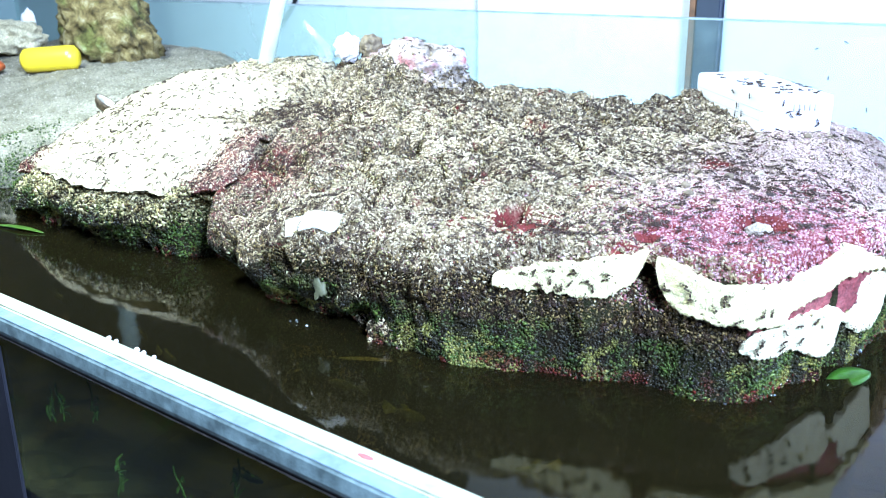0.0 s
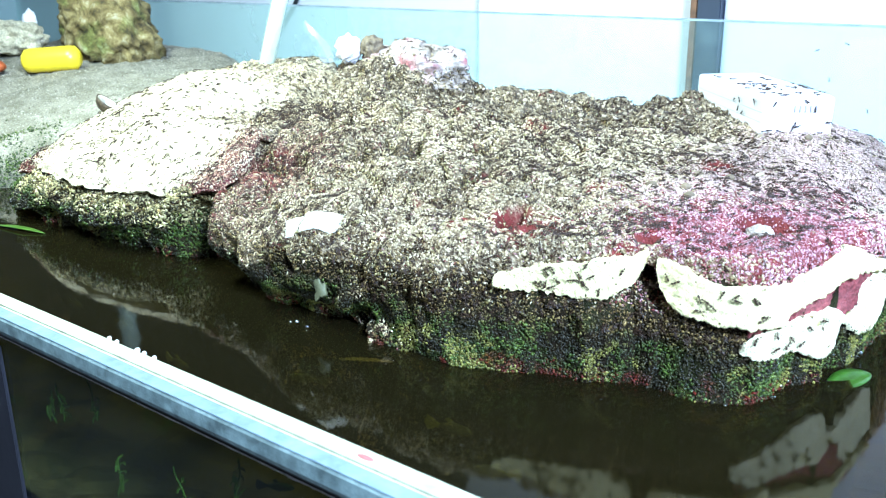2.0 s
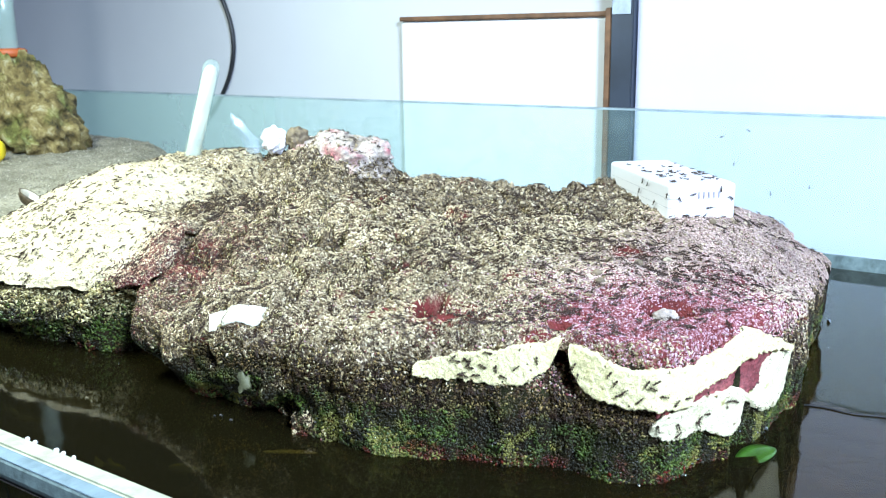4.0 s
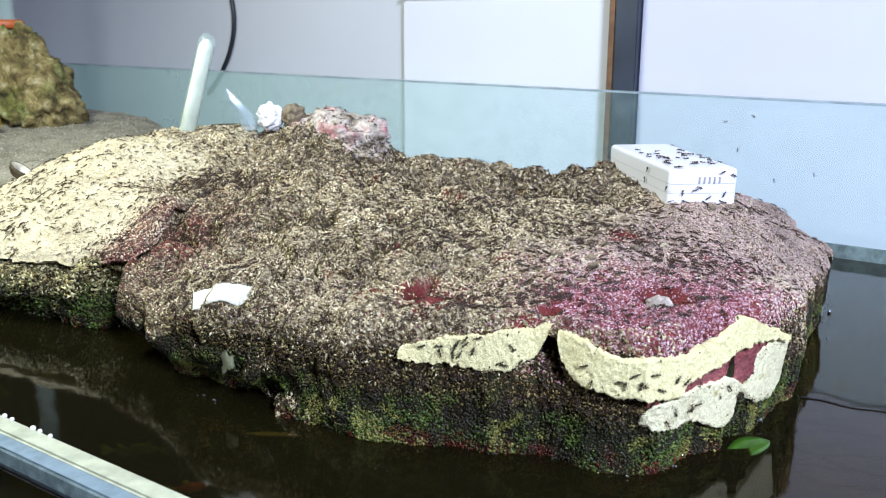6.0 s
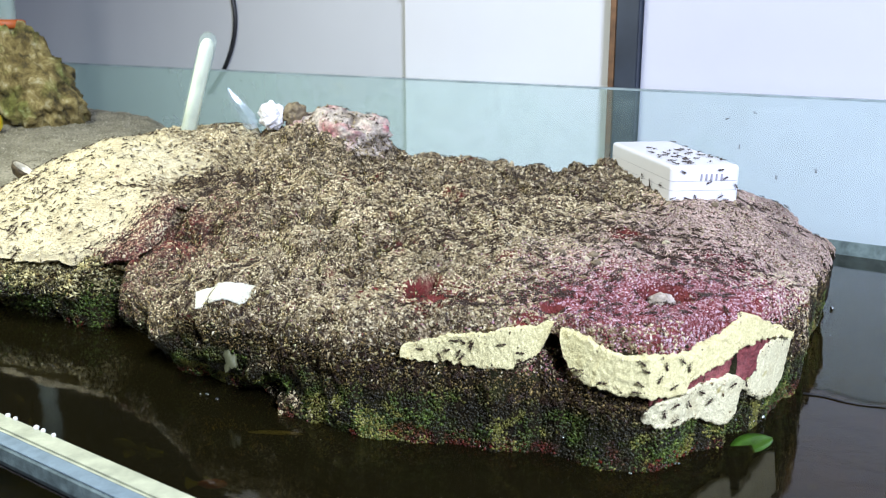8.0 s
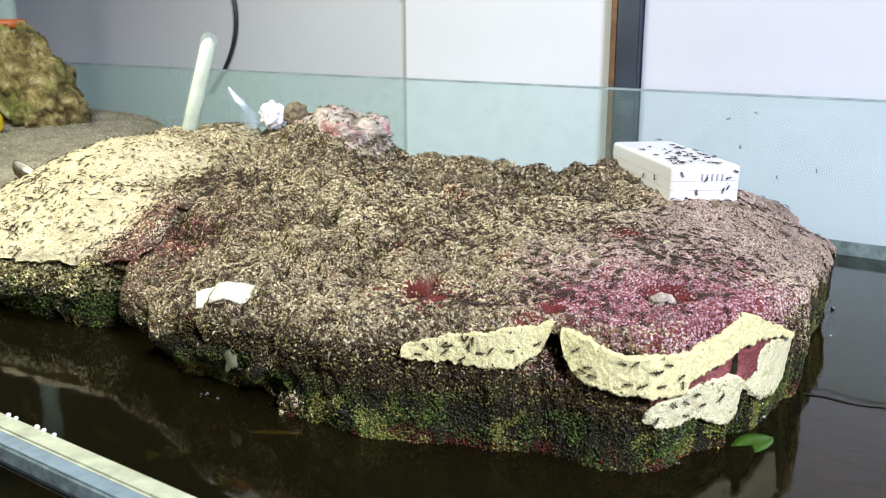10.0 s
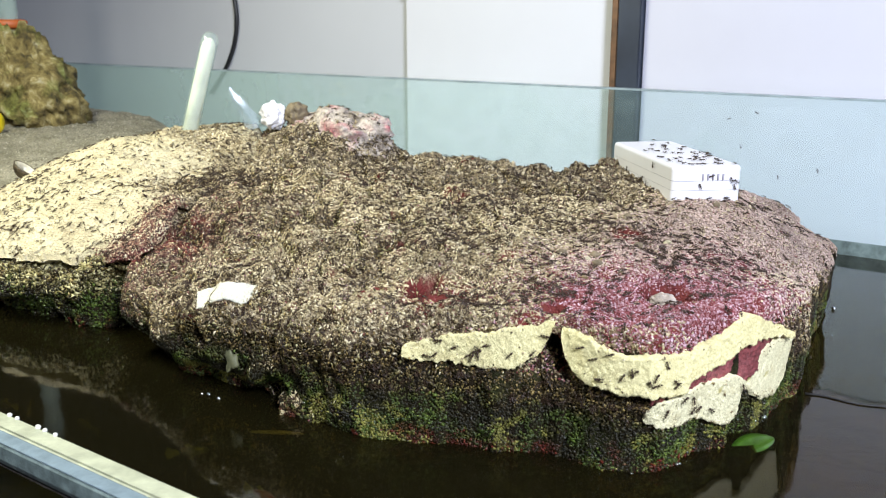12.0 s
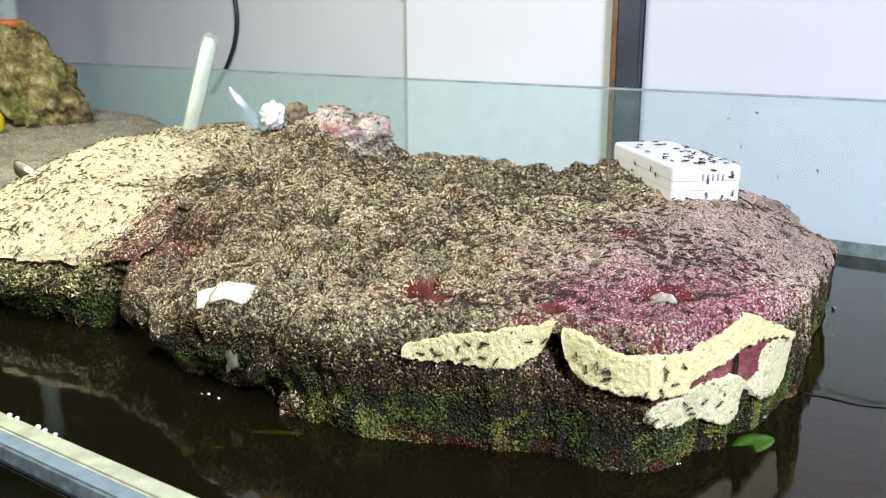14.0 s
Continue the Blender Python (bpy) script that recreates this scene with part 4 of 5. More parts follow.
def foam_edge(name, lines, material, label, proud=0.0022, deep=0.012, rough=0.0006, nu=200):
    """A sheet of broken foam between a top and a bottom line, lying close on the front face of the rock."""
    top, bottom = lines
    s0, s1 = min(top[0][0], bottom[0][0]), max(top[-1][0], bottom[-1][0])
    nv = 20
    depth, span = np.zeros((nu + 1, nv + 1)), []
    for i in range(nu + 1):
        s = s0 + (s1 - s0) * i / nu
        zt = np.interp(s, [p[0] for p in top], [p[1] for p in top])
        zb = np.interp(s, [p[0] for p in bottom], [p[1] for p in bottom])
        zt += 0.0010 * noise.noise((s * 260, 1.5, 0)) + 0.0009 * noise.noise((s * 800, 4.5, 0))
        zb += 0.0012 * noise.noise((s * 260, 7.5, 0)) + 0.0010 * noise.noise((s * 800, 9.5, 0))
        zt = max(zt, zb + 0.001)
        span.append((s, zt, zb))
        base, away = on_face(s, 0.0), on_face(s, 0.06)
        for j in range(nv, -1, -1):
            z = zt + (zb - zt) * j / nv
            hit, loc, nor, _ = main.ob.ray_cast(away + Vector((0, 0, z)), (base - away).normalized(), distance=0.09)
            depth[i, j] = 0.06 - (loc - away - Vector((0, 0, z))).length if hit else (depth[i, j + 1] if j < nv else 0.0)
    along, down = np.meshgrid(np.linspace(-1, 1, nu + 1), np.linspace(-1, 1, nv + 1), indexing="ij")
    terms = np.stack([along ** a * down ** b for a, b in ((0, 0), (1, 0), (2, 0), (3, 0), (4, 0), (0, 1), (1, 1))], -1).reshape(-1, 7)
    keep, flat = np.ones(len(terms), bool), depth.reshape(-1)
    for _ in range(4):
        fitted = terms @ np.linalg.lstsq(terms[keep], flat[keep], rcond=None)[0]
        keep = flat > fitted - 0.0008
    depth = fitted.reshape(depth.shape)
    bm = bmesh.new()
    grid = []
    for i, (s, zt, zb) in enumerate(span):
        col = []
        for j in range(nv + 1):
            f = j / nv
            z = zt + (zb - zt) * f
            p = on_face(s, depth[i, j] + proud) + Vector((0, 0, z))
            p += Vector((fbm(p, 420), fbm(p + Vector((3, 0, 0)), 420), 0.5 * fbm(p + Vector((0, 3, 0)), 420))) * rough
            col.append(bm.verts.new(p))
        col.append(bm.verts.new(on_face(s, depth[i, nv] - deep) + Vector((0, 0, zb + 0.0005))))
        col.append(bm.verts.new(on_face(s, depth[i, 0] - deep) + Vector((0, 0, zt - 0.0005))))
        grid.append(col)
    n = nv + 3
    for a, b in zip(grid, grid[1:]):
        for j in range(n):
            k = (j + 1) % n
            bm.faces.new((a[j], b[j], b[k], a[k]))
    bm.faces.new(grid[0])
    bm.faces.new(grid[-1])
    return part(name, bm, material, island, label, True)


def foam_crumbs(ob, top, bottom, n):
    """Crumbs of the crust that cling to a foam edge, most along its borders."""
    me = ob.data
    corners = np.array([tuple(v.co) for v in me.vertices])
    quads = [tuple(f.vertices) for f in me.polygons if len(f.vertices) == 4]
    mid = np.array([corners[list(f)].mean(0) for f in quads])
    row = np.arange(len(quads)) % 23
    w = np.where(row < 20, np.exp(-row / 1.2) + np.exp(-(19 - row) / 1.6) + 0.03, 0)
    i = rng.choice(len(quads), n, p=w / w.sum())
    c = corners[np.array(quads)[i]]
    a, b = rng.uniform(0, 1, (n, 1)), rng.uniform(0, 1, (n, 1))
    pl = (c[:, 0] * (1 - a) + c[:, 1] * a) * (1 - b) + (c[:, 3] * (1 - a) + c[:, 2] * a) * b
    out = np.tile(np.array([[0.5, -0.8, 0.2]]), (n, 1))
    tagged(scatter("crumb_crust", pl, out, GRAIN_V, GRAIN_F, sizes(n, 0.0007, 0.0004, 0.0004), 0.3, TAN_GRAIN if top else MOSS_GRAIN, ob, rng, 0.8), "clinging brown crumbs")


foam_edge("foam_edge", FOAM_A, FOAM, "broken cream foam edge")
foam_edge("foam_edge", FOAM_B, FOAM, "broken cream foam edge", 0.0035, nu=300)
foam_edge("foam_chunk", CHUNK_A, WHITE_FOAM, "broken whitish foam chunk", 0.0024)
foam_edge("foam_chunk", CHUNK_B, WHITE_FOAM, "broken whitish foam chunk", 0.0018)


def foam_patch():
    """A thin bare patch of foam that follows the rounded bulge, arched along its lower edge."""
    bm = bmesh.new()
    nu, nv, grid = 60, 14, []
    for i in range(nu + 1):
        u = -0.0172 + 0.0350 * i / nu
        f = u / 0.016
        hi = 0.0066 - 0.0030 * max(0.0, -f - 0.1) ** 2 - 0.0018 * max(0.0, f) ** 2 + 0.0005 * noise.noise((u * 500, 3, 0))
        lo = -0.0064 + 0.0026 * math.exp(-((f + 0.15) / 0.45) ** 4) + (0.0040 * max(0.0, f - 0.7) / 0.3) + 0.0007 * noise.noise((u * 420, 8, 0))
        col = []
        for j in range(nv + 1):
            start = PATCH_AT + PATCH_U * (u + 0.0006 * noise.noise((j * 0.9, i * 0.02, 5))) + PATCH_V * (hi + (lo - hi) * j / nv) + PATCH_N * 0.04
            hit, loc, nor, _ = main.ob.ray_cast(start, -PATCH_N, distance=0.08)
            col.append(min(0.046, (start - loc).length) if hit else 0.04)
        grid.append((u, hi, lo, col))
    far = np.array([g[3] for g in grid])
    for _ in range(12):
        wide = np.pad(far, 1, "edge")
        far = 0.4 * far + 0.15 * (wide[:-2, 1:-1] + wide[2:, 1:-1] + wide[1:-1, :-2] + wide[1:-1, 2:])
    sheets = []
    for lift in (0.0016, -0.006):
        sheets.append([[bm.verts.new(PATCH_AT + PATCH_U * u + PATCH_V * (hi + (lo - hi) * j / nv) + PATCH_N * (0.04 - far[i, j] + lift + 0.0003 * noise.noise((u * 700, j, lift)))) for j in range(nv + 1)] for i, (u, hi, lo, _) in enumerate(grid)])
    for k, sheet in enumerate(sheets):
        for a, b in zip(sheet, sheet[1:]):
            for j in range(nv):
                bm.faces.new((a[j], b[j], b[j + 1], a[j + 1]))
    for j in range(nv):
        for i in (0, nu):
            bm.faces.new((sheets[0][i][j], sheets[0][i][j + 1], sheets[1][i][j + 1], sheets[1][i][j]))
    for i in range(nu):
        for j in (0, nv):
            bm.faces.new((sheets[0][i][j], sheets[0][i + 1][j], sheets[1][i + 1][j], sheets[1][i][j]))
    return part("foam_chip", bm, PALE_FOAM, island, "bare whitish foam patch", True)


foam_patch()
crust("pale_patch", main, 4500, lambda p, n: np.exp(-((p[:, 1] - 0.545) / 0.038) ** 2) * (p[:, 0] > -0.142) * np.clip((p[:, 2] - 0.028) / 0.008, 0, 1), (0.0008, 0.0005, 0.0004), CREAM_GRAIN, "pale worn patch")


def chip(name, centre, along, high, thick, facing, material, label, parent, seed, rough=0.05):
    """An irregular flat chip of material facing a way."""
    bm = bmesh.new()
    n = 22
    rings = []
    for d, k in ((-1, 0.9), (0.4, 1.0), (1, 0.86)):
        ring = []
        for i in range(n):
            a = 2 * math.pi * i / n
            c, s = math.cos(a), math.sin(a)
            q = 1 / max(abs(c), abs(s)) ** 0.8
            w = 1 + rough * math.sin(3 * a + seed) + 0.6 * rough * math.sin(7 * a + 2 * seed)
            ring.append(bm.verts.new((c * q * along / 2 * k * w, d * thick / 2, s * q * high / 2 * k * w - 0.22 * high * c * c)))
        rings.append(ring)
    for a, b in zip(rings, rings[1:]):
        for i in range(n):
            bm.faces.new((a[i], a[(i + 1) % n], b[(i + 1) % n], b[i]))
    bm.faces.new(rings[0])
    bm.faces.new(rings[-1])
    q = Vector(facing).to_track_quat("Y", "Z")
    bm.transform(Matrix.Translation(centre) @ q.to_matrix().to_4x4())
    return part(name, bm, material, parent, label, True)


for child in [c for c in island.children if c.name.startswith(("foam_edge", "foam_chunk"))]:
    foam_crumbs(child, True, False, 34)
    foam_crumbs(child, False, True, 14)
foam_edge("red_seam", SEAM_LINES, RED_ROCK, "dark red inside of the split", 0.0004)

chip("stone_fleck", (-.3745, .3290, .0245), 0.007, 0.011, 0.003, (0.3, -0.9, 0.2), FLECK, "small pale fleck in the moss", island, 5.0, 0.28)


def boulder(name, centre, size, material, label, parent=None, seed=0.0, lump=0.14, freq=2.2, cat="rock", taper=0.0, lean=(0, 0), fine=0.05):
    bm = bmesh.new()
    bmesh.ops.create_icosphere(bm, subdivisions=5, radius=1)
    for v in bm.verts:
        p = v.co.copy()
        v.co *= 1 + lump * fbm(p + Vector((seed, 0, 0)), freq, 5) + fine * fbm(p + Vector((0, seed, 0)), 8, 3)
        k = 1 - taper * p.z
        v.co = Vector((v.co.x * size[0] * k + lean[0] * p.z, v.co.y * size[1] * k + lean[1] * p.z, v.co.z * size[2])) + Vector(centre)
    ob = part(name, bm, material, parent, label if parent else "", True)
    return ob if parent else tagged(ob, label, cat)


coral = boulder("coral_rock", (-.572, .648, .100), (.061, .032, .028), PINK_ROCK, "pink and cream coral rock on the island", None, 2.0, 0.26, 2.6)
boulder("pebble", (-.606, .630, .124), (.011, .011, .011), PEBBLE, "small brown pebble on the island", None, 5.0, 0.2, cat="pebble")
boulder("plastic_lump", (-.630, .622, .122), (.014, .009, .013), WHITE_PLASTIC, "crumpled white plastic lump on the island", None, 9.0, 0.30, 1.9, "plastic")

# ---- white box with vents ----
bx = new("plastic_box")
tagged(bx, "small white plastic box with slots, crawled over by ants", "box")
BOX_W, BOX_L = 0.052, 0.127


def rounded_slab(x0, x1, y0, y1, z0, z1, corner=0.005, edge=0.0):
    """A slab with rounded upright corners and a rounded top edge."""
    bm = bmesh.new()
    rings = []
    levels = [(edge * (1 - math.cos(k * math.pi / 10)), z1 - edge * (1 - math.sin(k * math.pi / 10))) for k in range(6)] if edge else [(0.0, z1)]
    for inset, z in [(0.0, z0)] + levels:
        ring = []
        for cx, cy, a0 in ((x1 - corner, y1 - corner, 0), (x0 + corner, y1 - corner, 90), (x0 + corner, y0 + corner, 180), (x1 - corner, y0 + corner, 270)):
            for k in range(7):
                a = radians(a0 + 15 * k)
                ring.append(bm.verts.new((cx + (corner - inset) * math.cos(a), cy + (corner - inset) * math.sin(a), z)))
        rings.append(ring)
    for a, b in zip(rings, rings[1:]):
        for k in range(len(a)):
            bm.faces.new((a[k], a[(k + 1) % len(a)], b[(k + 1) % len(a)], b[k]))
    bm.faces.new(rings[0])
    bm.faces.new(rings[-1])
    return bm


part("tray", rounded_slab(-BOX_W / 2, BOX_W / 2, 0, BOX_L, -0.010, 0.0079), WHITE_PLASTIC, bx)
part("band", rounded_slab(-BOX_W / 2, BOX_W / 2, 0, BOX_L, 0.0083, 0.0147), WHITE_PLASTIC, bx)
part("seam", rounded_slab(-BOX_W / 2 + 0.0003, BOX_W / 2 - 0.0003, 0.0003, BOX_L - 0.0003, 0.0070, 0.0158, 0.0047), SEAM, bx)
part("lid", rounded_slab(-BOX_W / 2 - 0.0001, BOX_W / 2 + 0.0001, -0.0001, BOX_L + 0.0001, 0.0151, 0.0258, 0.005, 0.0030), WHITE_PLASTIC, bx)
for k in range(5):
    part("slot", box(-0.0046 + k * 0.0038, -0.0035 + k * 0.0038, -0.0011, -0.0002, 0.0156, 0.0200), SLOT, bx)
BOX_POSE = pose(-.2095, .6315, .0848, 0.5, 0.5, 44)
bx.matrix_world = BOX_POSE

# ---- test tube ----
tt = new("test_tube")
tagged(tt, "cloudy glass test tube stuck upright in the mound", "test tube")
prof = [(0.0081, 0), (0.0081, 0.13), (0.0076, 0.1335), (0.0056, 0.137), (0.003, 0.1388), (0, 0.1394)]
part("glass", lathe(prof, 28), CLEAR, tt, smooth=True).visible_shadow = False
part("filling", lathe([(0, 0.002), (0.0066, 0.002), (0.0066, 0.122), (0.0058, 0.1285), (0.0035, 0.1325), (0, 0.134)], 24), TUBE_FILL, tt, "cloudy cream damp filling", True)
axis = Vector((0.013, 0.022, 0.089)).normalized()
tt.matrix_world = Matrix.Translation(Vector((-.6800, .5630, .1080)) - axis * 0.044) @ axis.to_track_quat("Z", "Y").to_matrix().to_4x4()

# clear plastic shard
bm = bmesh.new()
rows = []
for k in range(7):
    f = k / 6
    w = 0.0085 * (1 - f) ** 0.8 + 0.0006
    rows.append([bm.verts.new((-0.021 * f + u * w + 0.0016 * math.sin(5 * f), 0.004 * (1 - f) * abs(u) + d, -0.012 + 0.038 * f + 0.002 * u)) for u, d in ((-1, -.0007), (0, -.0015), (1, -.0007), (1, .0007), (0, 0), (-1, .0007))])
for a, b in zip(rows, rows[1:]):
    for k in range(6):
        bm.faces.new((a[k], a[(k + 1) % 6], b[(k + 1) % 6], b[k]))
bm.faces.new(rows[0])
bm.faces.new(rows[-1])
shard = part("plastic_shard", bm, THIN_PLASTIC)
tagged(shard, "pointed shard of cloudy clear plastic", "plastic")
shard.matrix_world = pose(-.653, .620, .120, 0, 0, 35)

# ---- sandy island behind ----
sand_isle = new("sand_island")
tagged(sand_isle, "low sandy grey rock island in the tank", "rock")
sand_plan = [(-.86, .40), (-.93, .36), (-1.1, .34), (-1.35, .36), (-1.5, .5), (-1.45, .72), (-1.2, .80), (-1.0, .79), (-.90, .70), (-.85, .58), (-.84, .47)]
sand = Rock(sand_plan, (-1.12, .57), lambda x, y: 0.040 + 0.045 * min(1, max(0, (y - 0.38) / 0.22)) + 0.004 * math.sin(9 * x), -0.13, lambda x, y: 0.03, 0.005, 0.0, nu=260, nr=36, ns=14, seed=20.0)
sand.build("sand_rock", SAND, sand_isle)
pl, nn = sand.sample(16000, lambda p, n: top_only(p, n) * (p[:, 0] > -1.3), rng)
tagged(scatter("sand_crust", pl, nn, GRAIN_V, GRAIN_F, sizes(16000, 0.0010, 0.0007, 0.0005), 0.0, GRIT, sand_isle, rng, 0.4), "loose pale grit")
pl, nn = sand.sample(4500, lambda p, n: ell(p, -.86, .40, .05, .035) * np.clip(patchy(p, 40, 70.0) * 3 + 0.7, 0, 1), rng)
tagged(scatter("green_algae", pl, nn, GRAIN_V, GRAIN_F, sizes(4500, 0.0010, 0.0008, 0.0006), 0.4, ALGA_GRAIN, sand_isle, rng, 0.7), "green algae on the shore")

stand = new("formicarium_rock")
tagged(stand, "upright rough tan rock with an orange collar and clear tube", "rock")
boulder("rock_body", (-1.085, .655, .132), (.060, .050, .072), TAN_ROCK, "rough tan rock", stand, 14.0, 0.20, 3.0, "rock", 0.32, (-.022, -.008), 0.13)
part("collar", lathe([(0, .2000), (.022, .2000), (.022, .2085), (.018, .2105), (0, .2105)], 24, Matrix.Translation((-1.112, .650, 0))), ORANGE, stand, "orange rubber collar", True)
part("tube", lathe([(.0125, .2106), (.0125, .60), (.0110, .60), (.0110, .2106)], 24, Matrix.Translation((-1.112, .650, 0))), CLEAR, stand, "clear plastic tube", True)

capsule = new("yellow_capsule")
tagged(capsule, "bright yellow plastic capsule lying on the sand", "capsule")
rr = 0.0145
prof = [(0, 0), (rr * 0.6, 0.0006), (rr * 0.95, 0.005), (rr, 0.012), (rr, 0.056), (rr * 0.95, 0.063), (rr * 0.6, 0.0674), (0, 0.068)]
part("shell", lathe(prof, 26), YELLOW, capsule, smooth=True)
axis = Vector((0.053, 0.044, 0.004)).normalized()
capsule.matrix_world = Matrix.Translation((-1.087, .540, .0905)) @ axis.to_track_quat("Z", "Y").to_matrix().to_4x4()
boulder("shell_lump", (-1.225, .60, .105), (.060, .035, .022), CREAM_ROCK, "cream broken shell lump on the sand", None, 31.0, 0.3, 1.8, "shell")
boulder("shell_spike", (-1.212, .621, .118), (.013, .009, .026), WHITE_PLASTIC, "pointed white shell tip", None, 33.0, 0.15, 1.5, "shell")
boulder("orange_cap", (-1.130, .528, .083), (.012, .010, .007), ORANGE, "orange rubber cap on the sand", None, 35.0, 0.1, 1.5, "cap")

# half of a small shell lying open on the mound
shell = new("open_shell")
tagged(shell, "small open shell, dark outside and pale inside, on the mound", "shell")
part("outside", lathe([(0, -.0075), (.0060, -.0062), (.0098, -.0022), (.0114, .0026), (.0106, .0030), (.0090, -.0014), (.0055, -.0050), (0, -.0062)], 26), SHELL_DARK, shell, "dark brown ridged outside", True)
part("lining", lathe([(0, -.0056), (.0052, -.0045), (.0085, -.0009), (.0100, .0026), (.0094, .0026), (.0080, -.0004), (.0050, -.0038), (0, -.0048)], 26), SHELL_PALE, shell, "pale shiny lining", True)
shell.matrix_world = Matrix.Translation((-.768, .448, .0800)) @ Vector((0.50, 0.35, 0.80)).to_track_quat("Z", "Y").to_matrix().to_4x4() @ Matrix.Diagonal((0.85, 1.0, 1.0, 1))

# ---- water life and litter ----
def leaf_blade(length, width, curl, material, name="leaf"):
    bm = bmesh.new()
    rows = []
    for i in range(13):
        f = i / 12
        w = width / 2 * math.sin(math.pi * min(1, f * 0.97 + 0.03)) ** 0.7
        z = curl * math.sin(f * math.pi)
        rows.append([(length * (f - 0.5), s * w, z + 0.25 * abs(s) * w + d) for d in (0.0, -0.0006) for s in (-1, -0.5, 0, 0.5, 1)])
    vs = [[bm.verts.new(c) for c in r] for r in rows]
    for a, b in zip(vs, vs[1:]):
        for k in range(4):
            bm.faces.new((a[k], a[k + 1], b[k + 1], b[k]))
            bm.faces.new((a[k + 5], b[k + 5], b[k + 6], a[k + 6]))
        bm.faces.new((a[0], b[0], b[5], a[5]))
        bm.faces.new((a[4], a[9], b[9], b[4]))
    return part(name, bm, material, None, "", True)


ob = leaf_blade(0.030, 0.014, 0.001, LEAF_WET)
ob.matrix_world = pose(-.1130, .441, -.0010, 9, -7, 62)
tagged(ob, "green wet leaf half sunk beside the rock", "leaf")
ob = leaf_blade(0.055, 0.006, 0.001, LEAF)
ob.matrix_world = pose(-.712, .325, .001, 0, 0, 12)
tagged(ob, "narrow green leaf blade floating on the water", "leaf")
for (x, y, r, l) in ((-.085, .526, 6, .045),):
    ob = part("twig", tube([(l * (k / 8 - 0.5), 0.0015 * math.sin(k), 0) for k in range(9)], lambda f: 0.0006 * (1.1 - 0.5 * f), 6), TWIG, None, smooth=True)
    ob.matrix_world = pose(x, y, 0.0004, 0, 0, r)
    tagged(ob, "thin dark twig floating on the water", "twig")
ob = leaf_blade(0.030, 0.004, 0.0, COTTON, "feather")
ob.matrix_world = pose(-.330, .318, -.004, 0, 0, 30)
tagged(ob, "pale narrow strip just under the surface", "scrap")

# red fringe, and mirror beads that imitate bright glints along the water line
crust("red_fringe", main, 700, lambda p, n: SIDE_W * (p[:, 0] > -0.32) * (p[:, 2] < 0.007) * (p[:, 2] > -0.006) * np.clip(patchy(p, 40, 21.0) * 4 - 0.2, 0, 1), (0.0008, 0.0005, 0.0004), RED_ALGA, "red algae at the water line", 0.7, 0.8)
crust("yellow_algae", main, 4200, lambda p, n: SIDE_W * (p[:, 2] < 0.02) * np.clip(patchy(p, 45, 33.0) * 4 - 0.6, 0, 1) * (0.15 + (p[:, 0] > -0.30)), (0.0009, 0.0007, 0.0005), YELLOW_ALGA, "yellow-green algae", 0.7, 0.8)
tmp = bmesh.new()
bmesh.ops.create_icosphere(tmp, subdivisions=2, radius=1)
beads_v, beads_f = [tuple(v.co) for v in tmp.verts], [tuple(v.index for v in f.verts) for f in tmp.faces]
tmp.free()
pl, nn = main.sample(60, lambda p, n: SIDE_W * (p[:, 2] < 0.012) * (p[:, 2] > 0.0), rng)
spots = [(-.1972, .3768, .0015), (-.1802, .3789, .0015), (-.1376, .397, .0015), (-.1507, .3761, .0015), (-.1214, .4668, .0015), (-.1285, .700, .0015), (-.1175, .6339, .0015), (-.3944, .3235, .001), (-.392, .3240, .001),
         (-.3801, .3236, .001), (-.3791, .3536, .001), (-.5191, .3488, .001), (-.195, .376, .0015), (-.136, .396, .002)]
pl[:len(spots)] = np.array(spots)
bead_ob = scatter("water_drop", pl, nn, beads_v, beads_f, np.repeat(np.exp(rng.normal(math.log(0.0008), 0.35, (60, 1))) * np.where(np.arange(60) < len(spots), 1.5, 0.9)[:, None], 3, axis=1), 0.9, GLINT_METAL, island, rng)
tagged(bead_ob, "silvery beads standing in for glints at the water line")

# small reddish stones and shells in the crust
boulder("nodule", (-.1610, .4285, .0705), (.0068, .0060, .0055), PINK_ROCK, "pale nodule in the pit", island, 41.0, 0.2)
for k in range(26):
    u = random.Random(100 + k)
    x, y = u.uniform(-.46, -.19), u.uniform(.41, .66)
    r = u.uniform(.0011, .0024)
    hit, loc, nor, _ = main.ob.ray_cast(Vector((x, y, .3)), Vector((0, 0, -1)))
    if hit:
        boulder("pebble", (loc.x, loc.y, loc.z + r * 0.4), (r * 1.3, r, r), PEBBLE if k % 3 else CREAM_ROCK, "", island, 50.0 + k, 0.2)


# ---- ants ----
def blob(bm, centre, size, tilt=0.0, sub=1):
    m_ = Matrix.Translation(centre) @ pose(0, 0, 0, 0, tilt, 0) @ Matrix.Diagonal((*size, 1))
    bmesh.ops.create_icosphere(bm, subdivisions=sub, radius=1, matrix=m_)


def limb(bm, points, r0, r1):
    rings = []
    for i, p in enumerate(points):
        r = r0 + (r1 - r0) * i / (len(points) - 1)
        rings.append([bm.verts.new(Vector(p) + Vector(o) * r) for o in ((1, 0, -0.5), (-1, 0, -0.5), (0, 0, 1))])
    for a, b in zip(rings, rings[1:]):
        for k in range(3):
            bm.faces.new((a[k], a[(k + 1) % 3], b[(k + 1) % 3], b[k]))
    bm.faces.new(rings[-1])


MM = 0.00105


